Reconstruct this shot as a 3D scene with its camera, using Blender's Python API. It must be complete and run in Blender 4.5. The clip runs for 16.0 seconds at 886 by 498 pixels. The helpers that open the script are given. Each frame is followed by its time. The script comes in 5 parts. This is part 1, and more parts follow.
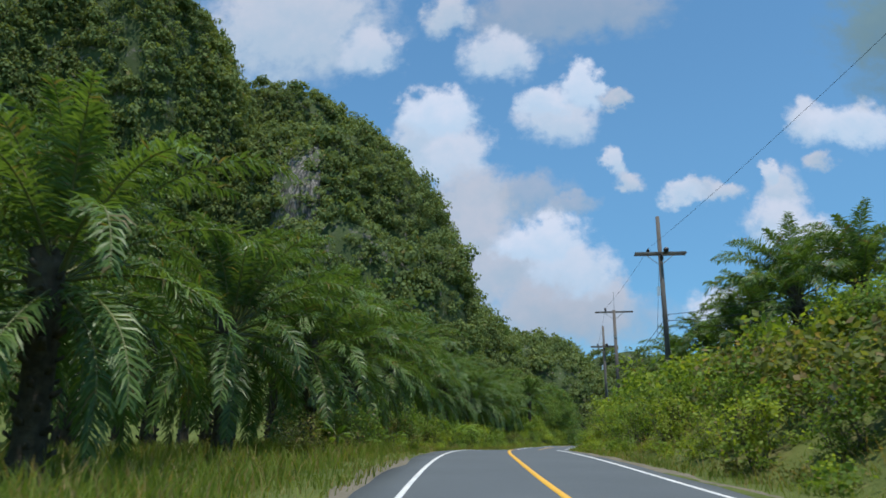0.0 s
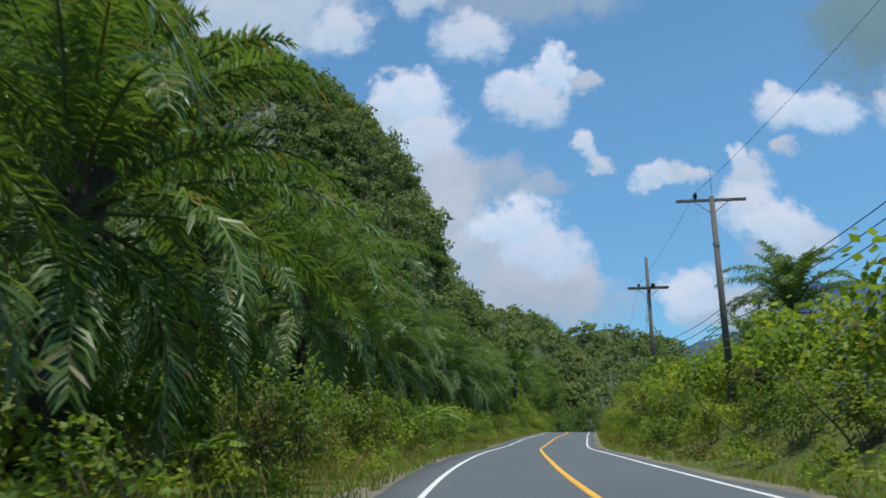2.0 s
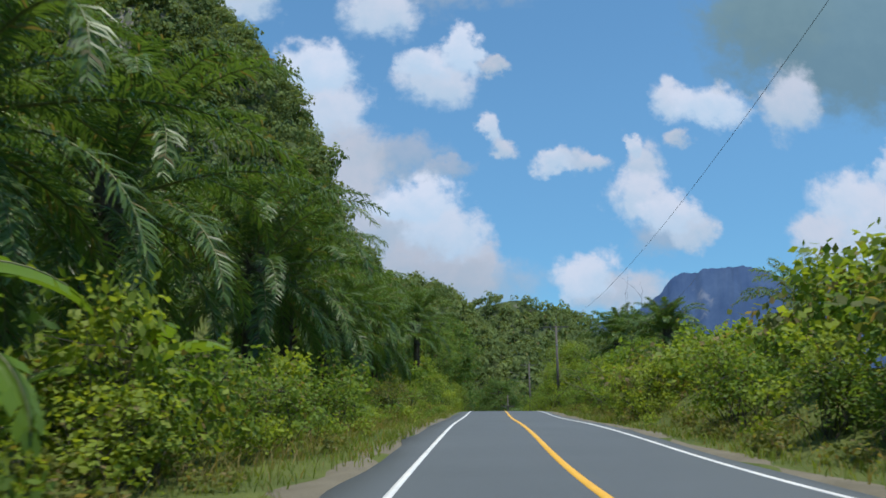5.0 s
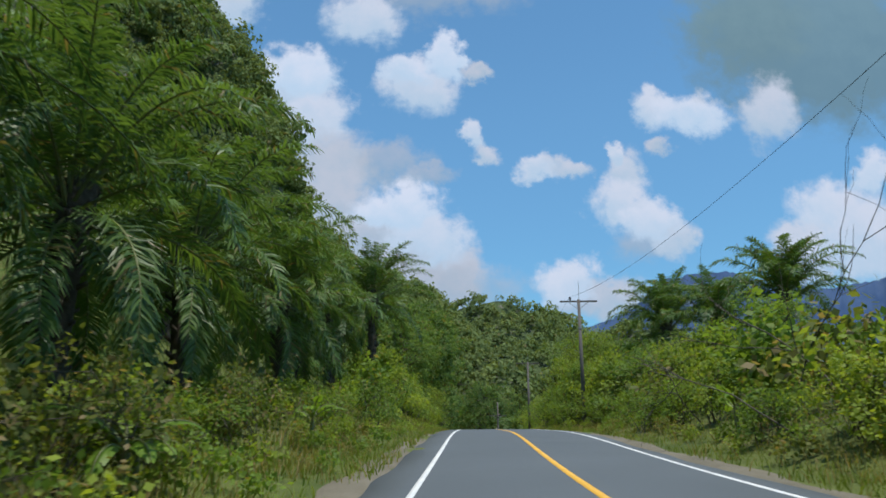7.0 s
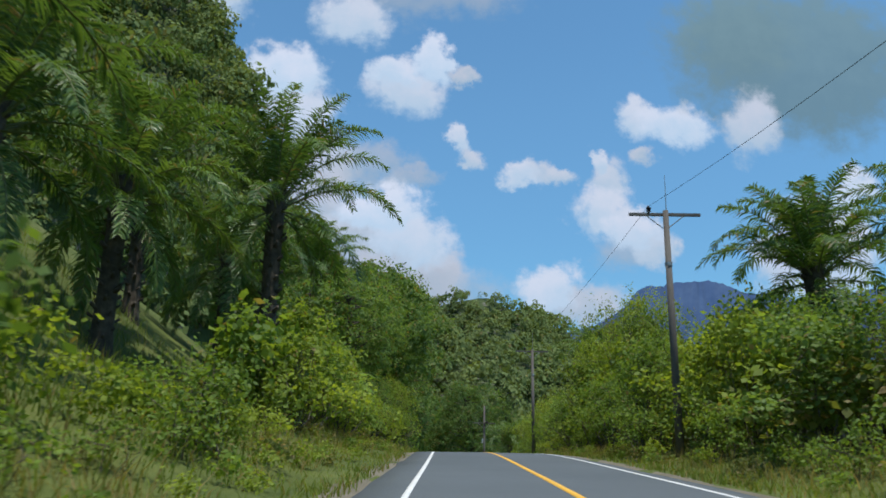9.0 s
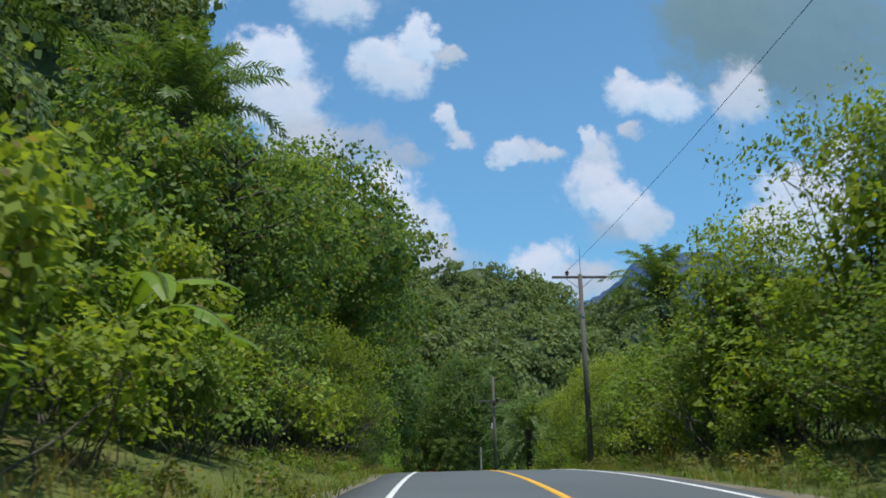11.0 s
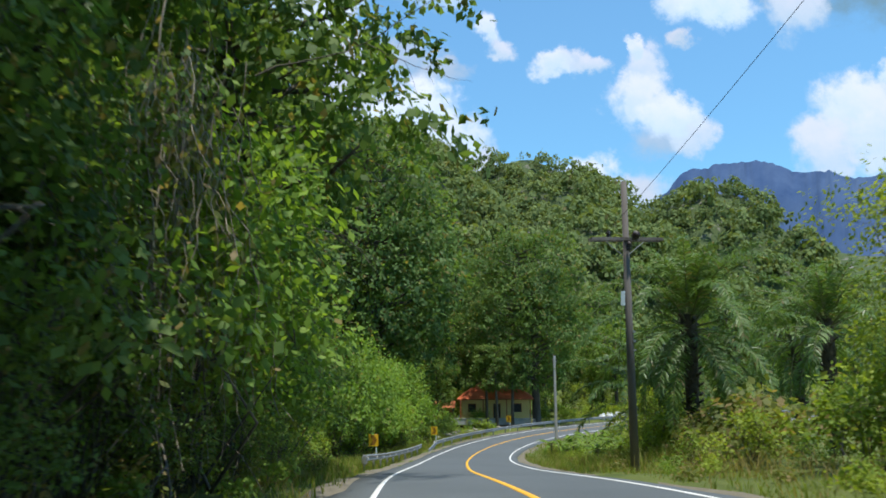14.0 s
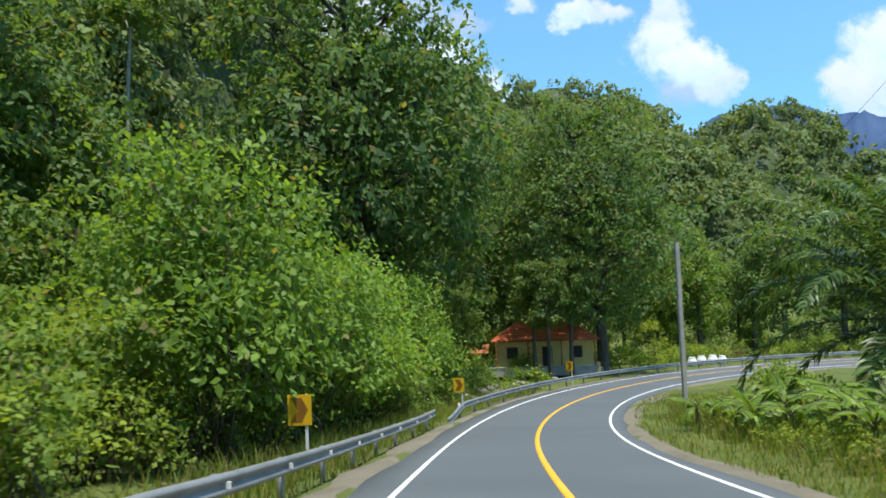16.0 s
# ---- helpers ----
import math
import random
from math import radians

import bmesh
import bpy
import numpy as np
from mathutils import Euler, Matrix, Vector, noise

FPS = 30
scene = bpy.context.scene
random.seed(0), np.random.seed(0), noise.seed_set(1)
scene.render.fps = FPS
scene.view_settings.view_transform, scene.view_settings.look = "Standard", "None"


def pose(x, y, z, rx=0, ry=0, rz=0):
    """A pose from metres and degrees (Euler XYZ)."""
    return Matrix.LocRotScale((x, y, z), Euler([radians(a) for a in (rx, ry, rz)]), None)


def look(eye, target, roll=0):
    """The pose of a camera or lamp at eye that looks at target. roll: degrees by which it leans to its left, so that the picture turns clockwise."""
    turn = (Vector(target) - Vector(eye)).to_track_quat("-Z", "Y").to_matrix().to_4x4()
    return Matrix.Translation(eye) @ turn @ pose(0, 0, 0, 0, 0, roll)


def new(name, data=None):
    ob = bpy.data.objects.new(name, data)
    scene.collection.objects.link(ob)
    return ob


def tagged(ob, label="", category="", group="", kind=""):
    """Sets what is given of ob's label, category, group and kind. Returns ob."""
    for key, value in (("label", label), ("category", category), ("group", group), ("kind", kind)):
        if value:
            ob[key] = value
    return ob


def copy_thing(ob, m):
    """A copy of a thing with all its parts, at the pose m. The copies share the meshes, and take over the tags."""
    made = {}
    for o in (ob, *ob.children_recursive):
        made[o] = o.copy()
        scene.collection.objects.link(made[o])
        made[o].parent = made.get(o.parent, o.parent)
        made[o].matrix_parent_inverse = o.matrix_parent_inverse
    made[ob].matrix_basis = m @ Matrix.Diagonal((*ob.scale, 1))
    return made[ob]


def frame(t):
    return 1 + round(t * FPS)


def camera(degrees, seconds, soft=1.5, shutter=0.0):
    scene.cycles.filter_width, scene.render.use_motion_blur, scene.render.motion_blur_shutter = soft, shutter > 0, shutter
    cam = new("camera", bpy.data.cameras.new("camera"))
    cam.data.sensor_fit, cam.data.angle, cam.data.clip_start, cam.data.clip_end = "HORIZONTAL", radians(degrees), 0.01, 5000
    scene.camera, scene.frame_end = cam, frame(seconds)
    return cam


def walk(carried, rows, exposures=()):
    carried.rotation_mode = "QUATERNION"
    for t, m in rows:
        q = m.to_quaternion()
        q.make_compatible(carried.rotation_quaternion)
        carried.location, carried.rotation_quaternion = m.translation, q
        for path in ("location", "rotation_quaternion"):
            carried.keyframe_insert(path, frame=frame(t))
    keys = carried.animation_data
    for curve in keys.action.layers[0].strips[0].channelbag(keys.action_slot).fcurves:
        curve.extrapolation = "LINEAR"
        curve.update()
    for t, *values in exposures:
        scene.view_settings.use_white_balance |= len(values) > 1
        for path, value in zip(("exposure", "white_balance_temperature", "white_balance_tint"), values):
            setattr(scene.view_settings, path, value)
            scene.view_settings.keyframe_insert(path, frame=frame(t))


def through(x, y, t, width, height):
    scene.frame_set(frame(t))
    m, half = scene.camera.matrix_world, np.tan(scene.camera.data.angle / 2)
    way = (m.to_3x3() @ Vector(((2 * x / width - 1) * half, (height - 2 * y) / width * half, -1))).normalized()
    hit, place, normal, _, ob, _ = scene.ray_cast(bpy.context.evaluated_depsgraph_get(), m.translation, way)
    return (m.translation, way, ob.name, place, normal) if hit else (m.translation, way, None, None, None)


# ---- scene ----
cam = camera(61.09, 16.0, soft=1.7, shutter=0.15)
PATH = [
    (0.0, 0.000, 0.000, -0.000, 107.257, -0.606, -0.000),
    (0.5, 0.080, 7.417, 0.606, 106.979, 0.108, -0.254),
    (1.0, 0.190, 14.833, 1.127, 106.492, 0.818, -0.648),
    (1.5, 0.484, 22.202, 1.685, 106.568, 0.820, -1.394),
    (2.0, 0.725, 29.566, 2.168, 105.933, -0.029, -2.089),
    (2.5, 1.145, 36.909, 2.595, 105.447, -0.379, -3.113),
    (3.0, 1.685, 44.241, 2.978, 105.335, -0.876, -4.858),
    (3.5, 2.456, 51.546, 3.327, 104.861, -1.555, -6.554),
    (4.0, 3.438, 58.832, 3.543, 104.307, -0.977, -8.103),
    (4.5, 4.603, 66.092, 3.681, 104.005, -0.258, -9.105),
    (5.0, 6.004, 73.343, 3.953, 104.305, 0.108, -9.761),
    (5.5, 7.461, 80.581, 4.285, 104.579, 0.267, -10.180),
    (6.0, 8.967, 87.809, 4.694, 105.084, 0.333, -10.472),
    (6.5, 10.522, 95.023, 5.274, 105.196, 0.342, -10.741),
    (7.0, 12.139, 102.220, 5.744, 104.776, 0.240, -11.102),
    (7.5, 13.670, 109.388, 6.132, 104.824, -0.130, -11.702),
    (8.0, 15.296, 116.536, 6.514, 104.284, -1.034, -12.114),
    (8.5, 16.980, 123.672, 6.899, 104.606, -1.253, -12.507),
    (9.0, 18.662, 130.813, 7.277, 105.017, -1.051, -12.833),
    (9.5, 20.390, 137.957, 7.652, 104.792, -0.552, -13.073),
    (10.0, 22.125, 145.104, 7.873, 104.302, 0.006, -13.176),
    (10.5, 23.859, 152.258, 8.052, 104.021, 0.546, -13.132),
    (11.0, 25.578, 159.424, 8.277, 103.551, 0.985, -12.949),
    (11.5, 27.263, 166.608, 8.422, 102.521, 1.088, -12.656),
    (12.0, 28.844, 173.816, 8.328, 101.947, 0.338, -12.292),
    (12.5, 30.537, 180.999, 8.164, 100.909, -0.729, -11.947),
    (13.0, 32.072, 188.235, 7.906, 99.592, -0.549, -11.463),
    (13.5, 33.527, 195.507, 7.521, 98.508, 0.048, -10.827),
    (14.0, 34.866, 202.820, 6.963, 97.147, 0.583, -9.839),
    (14.5, 36.221, 210.148, 6.229, 96.139, 0.372, -8.745),
    (15.0, 37.418, 217.544, 5.337, 95.031, 1.104, -7.727),
    (15.5, 38.508, 224.981, 4.461, 94.100, 1.332, -7.383),
    (16.0, 39.796, 232.380, 3.454, 94.022, 2.059, -7.900),
]
EXPOSURES = [(0.0, 0.5), (9.0, 0.5), (11.0, 0.54), (12.5, 0.68), (13.5, 0.84), (14.5, 1.02), (16.0, 1.14)]
walk(cam, [(r[0], pose(*r[1:])) for r in PATH], EXPOSURES)

# ---------------------------------------------------------------- light
SUN_EL, SUN_AZ = 76.0, 160.0          # azimuth clockwise from +y
SUN_WAY = Vector((math.sin(radians(SUN_AZ)) * math.cos(radians(SUN_EL)),
                  math.cos(radians(SUN_AZ)) * math.cos(radians(SUN_EL)), math.sin(radians(SUN_EL))))
sun = new("sun", bpy.data.lights.new("sun", "SUN"))
sun.data.energy, sun.data.angle, sun.data.color = 3.2, radians(0.6), (1.0, 0.95, 0.86)
sun.matrix_world = look((0, 0, 300), Vector((0, 0, 300)) - SUN_WAY)

# clouds of the sky: right, up (tangents about the road's heading), half width, half height, whiteness, softness
CLOUD_A = [
    (-0.390, 0.703, 0.168, 0.120, 0.80, 0.50), (-0.262, 0.637, 0.050, 0.046, 0.86, 0.50), (0.040, 0.692, 0.158, 0.071, 0.62, 0.45),
    (-0.064, 0.622, 0.055, 0.049, 0.88, 0.50), (-0.143, 0.693, 0.040, 0.041, 0.80, 0.50), (-0.167, 0.502, 0.057, 0.073, 0.86, 0.40),
    (-0.124, 0.458, 0.049, 0.053, 0.90, 0.40), (-0.098, 0.389, 0.060, 0.052, 0.74, 0.50), (-0.111, 0.322, 0.079, 0.076, 0.74, 0.50),
    (-0.047, 0.274, 0.078, 0.057, 0.74, 0.50), (-0.156, 0.534, 0.058, 0.041, 0.97, 0.35), (0.069, 0.231, 0.050, 0.044, 0.80, 0.50),
    (0.000, 0.218, 0.100, 0.040, 0.72, 0.60), (0.031, 0.283, 0.059, 0.045, 0.92, 0.35), (-0.009, 0.327, 0.062, 0.040, 0.97, 0.30)]
CLOUD_B = [
    (0.022, 0.509, 0.058, 0.050, 0.88, 0.40), (0.059, 0.564, 0.030, 0.037, 0.97, 0.35), (0.001, 0.536, 0.037, 0.027, 0.95, 0.40),
    (0.105, 0.538, 0.028, 0.013, 0.75, 0.60), (0.093, 0.433, 0.018, 0.026, 0.90, 0.45), (0.115, 0.405, 0.026, 0.017, 0.82, 0.50),
    (-0.018, 0.390, 0.060, 0.026, 0.66, 0.70), (0.034, 0.368, 0.040, 0.014, 0.66, 0.70), (0.195, 0.384, 0.029, 0.021, 0.90, 0.45),
    (0.232, 0.393, 0.028, 0.017, 0.82, 0.55), (0.336, 0.269, 0.047, 0.033, 0.66, 0.70), (0.313, 0.394, 0.031, 0.039, 0.84, 0.45),
    (0.298, 0.422, 0.016, 0.017, 0.90, 0.45), (0.309, 0.335, 0.050, 0.042, 0.90, 0.40), (0.377, 0.282, 0.033, 0.035, 0.84, 0.40)]
CLOUD_C = [
    (0.351, 0.310, 0.046, 0.038, 0.93, 0.35), (0.373, 0.417, 0.023, 0.017, 0.76, 0.60), (0.376, 0.481, 0.035, 0.031, 0.90, 0.45),
    (0.429, 0.474, 0.055, 0.038, 0.95, 0.40), (0.532, 0.629, 0.099, 0.091, 0.42, 0.50), (0.634, 0.593, 0.208, 0.141, 0.40, 0.40),
    (0.541, 0.479, 0.048, 0.056, 0.82, 0.50), (0.618, 0.317, 0.063, 0.057, 0.92, 0.40), (0.573, 0.262, 0.050, 0.046, 0.85, 0.45),
    (0.687, 0.383, 0.034, 0.032, 0.93, 0.40), (0.664, 0.292, 0.058, 0.067, 0.90, 0.40), (0.273, 0.193, 0.070, 0.033, 0.76, 0.60),
    (0.230, 0.222, 0.045, 0.036, 0.93, 0.40), (0.052, 0.213, 0.117, 0.047, 0.66, 0.70)]


class Nodes:
    """Short hand for a node tree."""

    def __init__(self, tree):
        self.tree = tree
        tree.nodes.clear()

    def add(self, kind, inputs=(), operation="", use_clamp=False, rgba_blend="", interpolation="", turn_about=""):
        n = self.tree.nodes.new(kind)
        if operation:
            n.operation = operation
        if use_clamp:
            n.use_clamp = True
        if rgba_blend:
            n.data_type, n.blend_type = "RGBA", rgba_blend
        if interpolation:
            n.interpolation_type = interpolation
        if turn_about:
            n.rotation_type = turn_about
        for k, v in dict(inputs).items():
            if hasattr(v, "is_linked"):
                self.tree.links.new(v, n.inputs[k])
            else:
                n.inputs[k].default_value = v
        return n

    def math(self, op, a, b=0.0, c=0.0, clamp=False):
        return self.add("ShaderNodeMath", {0: a, 1: b, 2: c}, operation=op, use_clamp=clamp).outputs[0]

    def vec(self, op, a, b=(0, 0, 0)):
        return self.add("ShaderNodeVectorMath", {0: a, 1: b}, operation=op)

    def noise(self, vector, scale, detail=4.0, rough=0.55, color=False):
        n = self.add("ShaderNodeTexNoise", {"Vector": vector, "Scale": scale, "Detail": detail, "Roughness": rough})
        return n.outputs["Color" if color else "Fac"]

    def mix(self, fac, a, b, kind="MIX"):
        n = self.add("ShaderNodeMix", rgba_blend=kind)
        for k, v in ((0, fac), (6, a), (7, b)):
            if hasattr(v, "is_linked"):
                self.tree.links.new(v, n.inputs[k])
            else:
                n.inputs[k].default_value = v if k == 0 else (*v, 1.0)[:4]
        return n.outputs[2]

    def ramp(self, fac, stops):
        n = self.add("ShaderNodeValToRGB", {"Fac": fac})
        e = n.color_ramp.elements
        while len(e) < len(stops):
            e.new(0.5)
        for s, (p, c) in zip(e, stops):
            s.position, s.color = p, (*c, 1.0)
        return n.outputs[0]

    def span(self, v, lo, hi, a=0.0, b=1.0, smooth=True):
        return self.add("ShaderNodeMapRange", {0: v, 1: lo, 2: hi, 3: a, 4: b},
                        interpolation="SMOOTHSTEP" if smooth else "LINEAR").outputs[0]


SKY_STRENGTH = 0.108
world = bpy.data.worlds.new("sky")
scene.world = world
world.use_nodes = True
w = Nodes(world.node_tree)
sky = w.add("ShaderNodeTexSky")
sky.sky_type, sky.sun_disc, sky.sun_elevation, sky.sun_rotation = "NISHITA", False, radians(SUN_EL), radians(SUN_AZ)
sky.air_density, sky.dust_density, sky.ozone_density = 1.0, 0.4, 2.0
way = w.add("ShaderNodeTexCoord").outputs["Generated"]
turned = w.add("ShaderNodeVectorRotate", {"Vector": way, "Angle": radians(8.0)}, turn_about="Z_AXIS").outputs[0]
xyz = w.add("ShaderNodeSeparateXYZ", {0: turned})
ahead = w.math("MAXIMUM", xyz.outputs[1], 0.02)
plane = w.add("ShaderNodeCombineXYZ", {0: w.math("DIVIDE", xyz.outputs[0], ahead), 1: w.math("DIVIDE", xyz.outputs[2], ahead)}).outputs[0]
warp = w.vec("SUBTRACT", w.noise(plane, 9.0, 6.0, 0.6, True), (0.5, 0.5, 0.5)).outputs[0]
fine = w.vec("SUBTRACT", w.noise(plane, 34.0, 5.0, 0.6, True), (0.5, 0.5, 0.5)).outputs[0]
bent = w.vec("ADD", plane, w.add("ShaderNodeVectorMath", {0: warp, 3: 0.085}, operation="SCALE").outputs[0]).outputs[0]
bent = w.vec("ADD", bent, w.add("ShaderNodeVectorMath", {0: fine, 3: 0.045}, operation="SCALE").outputs[0]).outputs[0]
flat = w.vec("MULTIPLY", bent, (1, 1, 0)).outputs[0]
puff = w.noise(plane, 26.0, 6.0, 0.62)
tone = sky.outputs[0]
tone = w.mix(1.0, tone, (0.69, 1.04, 1.10), "MULTIPLY")
tone = w.mix(w.span(xyz.outputs[2], 0.45, 0.05), tone, w.mix(1.0, tone, (0.66, 0.74, 0.80), "MULTIPLY"))
# thin clouds wherever nothing else is known of the sky
veil = w.span(w.noise(w.vec("MULTIPLY", way, (1, 1, 2.2)).outputs[0], 2.6, 7.0, 0.6), 0.56, 0.72)
veil = w.math("MULTIPLY", veil, w.span(xyz.outputs[1], 0.45, 0.1))
tone = w.mix(w.math("MULTIPLY", veil, 0.8), tone, (4.2, 4.4, 4.6))
for u, v, a, b, white, soft in CLOUD_A + CLOUD_B + CLOUD_C:
    local = w.vec("MULTIPLY", w.vec("SUBTRACT", flat, (u, v, 0)).outputs[0], (1 / a, 1 / b, 0)).outputs[0]
    near = w.vec("LENGTH", local).outputs[1]
    thick = w.math("MULTIPLY_ADD", puff, 0.9, w.math("SUBTRACT", 0.66, near))
    cover = w.span(thick, -0.12, 0.16 + 0.85 * soft, 0.0, 1.0 if white > 0.7 else 0.92)
    if white < 0.7:
        cover = w.math("MULTIPLY", cover, 0.97 if white < 0.5 else 0.75)
    top = white * 4.9
    low = top * 0.9
    cool = (0.76, 1.0, 1.30) if white > 0.5 else (0.54, 0.94, 1.20)
    shade = w.add("ShaderNodeSeparateXYZ", {0: local}).outputs[1]
    lit = w.span(w.math("MULTIPLY_ADD", puff, 1.6, w.math("SUBTRACT", shade, 0.8)), -0.8, 0.9)
    tone = w.mix(cover, tone, w.mix(lit, (low * cool[0], low * cool[1], low * cool[2]), (top * (0.90 if white > 0.5 else 0.60), top, top * 1.22)))
w.add("ShaderNodeOutputWorld", {"Surface": w.add("ShaderNodeBackground", {"Color": tone, "Strength": SKY_STRENGTH}).outputs[0]})


# ---------------------------------------------------------------- materials
def material(name):
    m = bpy.data.materials.new(name)
    m.use_nodes = True
    return m, Nodes(m.node_tree)


def finish(n, color, rough=0.6, bump=None, depth=0.02, metal=0.0, spec=0.5, through=0.0, through_color=None):
    ins = {"Base Color": color, "Roughness": rough, "Metallic": metal, "Specular IOR Level": spec}
    if not hasattr(color, "is_linked"):
        ins["Base Color"] = (*color, 1.0)
    if bump is not None:
        ins["Normal"] = n.add("ShaderNodeBump", {"Height": bump, "Strength": 0.8, "Distance": depth}).outputs[0]
    s = n.add("ShaderNodeBsdfPrincipled", ins).outputs[0]
    if through:
        t = n.add("ShaderNodeBsdfTranslucent", {"Color": through_color}).outputs[0]
        s = n.add("ShaderNodeMixShader", {0: through, 1: s, 2: t}).outputs[0]
    n.add("ShaderNodeOutputMaterial", {"Surface": s})


def leaf_material(name, dark, light, dry=(0.20, 0.17, 0.06), share=0.06, vary=0.5, patch=0.35, rough=0.55, through=0.48, spec=0.2):
    """Leaves: one tone a leaf, drifting over a few metres."""
    m, n = material(name)
    one = n.add("ShaderNodeNewGeometry").outputs["Random Per Island"]
    place = n.add("ShaderNodeTexCoord").outputs["Object"]
    thing = n.add("ShaderNodeObjectInfo").outputs["Random"]
    drift = n.noise(n.vec("ADD", place, n.add("ShaderNodeCombineXYZ", {0: n.math("MULTIPLY", thing, 40.0)}).outputs[0]).outputs[0], patch, 3.0)
    fac = n.math("ADD", n.math("MULTIPLY_ADD", one, vary, 0.25 - vary / 2), n.math("MULTIPLY_ADD", drift, 1.5, -0.5), clamp=True)
    fac = n.math("ADD", fac, n.math("MULTIPLY_ADD", thing, 0.3, -0.15), clamp=True)
    green = n.mix(fac, dark, light)
    old = n.math("GREATER_THAN", n.math("FRACT", n.math("MULTIPLY", one, 7.31)), 1.0 - share)
    green = n.mix(old, green, dry)
    bright = n.mix(1.0, green, (1.6, 1.5, 0.6), "MULTIPLY")
    finish(n, green, rough, spec=spec, through=through, through_color=bright)
    return m


M = {}
M["shrub"] = leaf_material("shrub_leaf", (0.062, 0.118, 0.025), (0.205, 0.300, 0.052), share=0.03)
M["shrub_bright"] = leaf_material("bright_leaf", (0.105, 0.168, 0.024), (0.30, 0.37, 0.056), share=0.03)
M["fresh"] = leaf_material("fresh_leaf", (0.085, 0.165, 0.028), (0.25, 0.375, 0.062), share=0.02)
M["shrub_dry"] = leaf_material("dry_leaf", (0.065, 0.095, 0.025), (0.19, 0.21, 0.055), dry=(0.24, 0.19, 0.09), share=0.2)
M["tree"] = leaf_material("tree_leaf", (0.060, 0.115, 0.033), (0.185, 0.275, 0.066), patch=0.2)
M["tree_dark"] = leaf_material("dark_tree_leaf", (0.042, 0.090, 0.031), (0.145, 0.230, 0.060), patch=0.2)
# paler and greyer than the tree leaf: the hills' air haze in its colour
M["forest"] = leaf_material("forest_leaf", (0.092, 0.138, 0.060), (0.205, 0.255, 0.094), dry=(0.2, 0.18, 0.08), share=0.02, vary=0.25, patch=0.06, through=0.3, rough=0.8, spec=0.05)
M["palm"] = leaf_material("palm_leaflet", (0.034, 0.078, 0.024), (0.140, 0.226, 0.052), dry=(0.17, 0.14, 0.06), share=0.04, patch=0.25, rough=0.44, spec=0.38, through=0.36)
M["banana"] = leaf_material("banana_leaf", (0.09, 0.175, 0.022), (0.25, 0.36, 0.048), share=0.04, rough=0.4, through=0.4)
M["grass"] = leaf_material("grass_blade", (0.07, 0.11, 0.018), (0.21, 0.27, 0.045), dry=(0.27, 0.22, 0.09), share=0.22, patch=0.15)
M["grass_dry"] = leaf_material("dry_grass_blade", (0.12, 0.12, 0.03), (0.27, 0.24, 0.08), dry=(0.3, 0.23, 0.11), share=0.4, patch=0.2)


def plain(name, a, b, scale=3.0, rough=0.7, bump_scale=30.0, depth=0.01, metal=0.0, spec=0.4, stretch=(1, 1, 1)):
    """A two-tone surface with stains at one scale and grain at another."""
    m, n = material(name)
    place = n.vec("MULTIPLY", n.add("ShaderNodeTexCoord").outputs["Object"], stretch).outputs[0]
    big, small = n.noise(place, scale, 4.0), n.noise(place, bump_scale, 3.0, 0.6)
    fac = n.math("ADD", n.math("MULTIPLY_ADD", big, 1.6, -0.55), n.math("MULTIPLY_ADD", small, 0.5, -0.25), clamp=True)
    finish(n, n.mix(fac, a, b), rough, small, depth, metal, spec)
    return m


M["bark"] = plain("bark", (0.05, 0.04, 0.028), (0.17, 0.15, 0.12), 2.0, 0.85, 18.0, 0.03, stretch=(1, 1, 0.3))
M["twig"] = plain("twig", (0.05, 0.042, 0.03), (0.17, 0.15, 0.115), 3.0, 0.8, 25.0, 0.01)
M["pale_bark"] = plain("pale_bark", (0.24, 0.23, 0.20), (0.46, 0.44, 0.40), 1.2, 0.85, 14.0, 0.02, stretch=(1, 1, 0.5))
M["creeper"] = plain("dry_creeper", (0.19, 0.16, 0.115), (0.42, 0.37, 0.28), 4.0, 0.85, 30.0, 0.005)
M["palm_bark"] = plain("palm_bark", (0.035, 0.028, 0.02), (0.13, 0.105, 0.075), 3.0, 0.9, 14.0, 0.03)
M["rachis"] = plain("frond_midrib", (0.09, 0.11, 0.035), (0.18, 0.19, 0.07), 2.0, 0.5)
M["pole"] = plain("weathered_timber", (0.085, 0.075, 0.067), (0.225, 0.208, 0.19), 1.2, 0.85, 22.0, 0.01, stretch=(1, 1, 0.12))
M["concrete"] = plain("concrete", (0.27, 0.27, 0.25), (0.46, 0.45, 0.42), 1.5, 0.85, 30.0, 0.006)
M["steel"] = plain("galvanised_steel", (0.24, 0.25, 0.25), (0.44, 0.45, 0.45), 1.4, 0.5, 60.0, 0.002, 0.55)
M["porcelain"] = plain("dark_porcelain", (0.02, 0.015, 0.014), (0.06, 0.04, 0.035), 6.0, 0.3)
M["cable"] = plain("cable", (0.012, 0.012, 0.013), (0.04, 0.04, 0.042), 3.0, 0.6)
M["sign_yellow"] = plain("sign_yellow", (0.62, 0.36, 0.012), (0.74, 0.46, 0.03), 3.0, 0.4)
M["sign_arrow"] = plain("sign_arrow", (0.19, 0.085, 0.010), (0.30, 0.14, 0.02), 5.0, 0.5)
M["wall_yellow"] = plain("yellow_plaster", (0.62, 0.45, 0.15), (0.74, 0.57, 0.24), 0.6, 0.85, 12.0, 0.004)
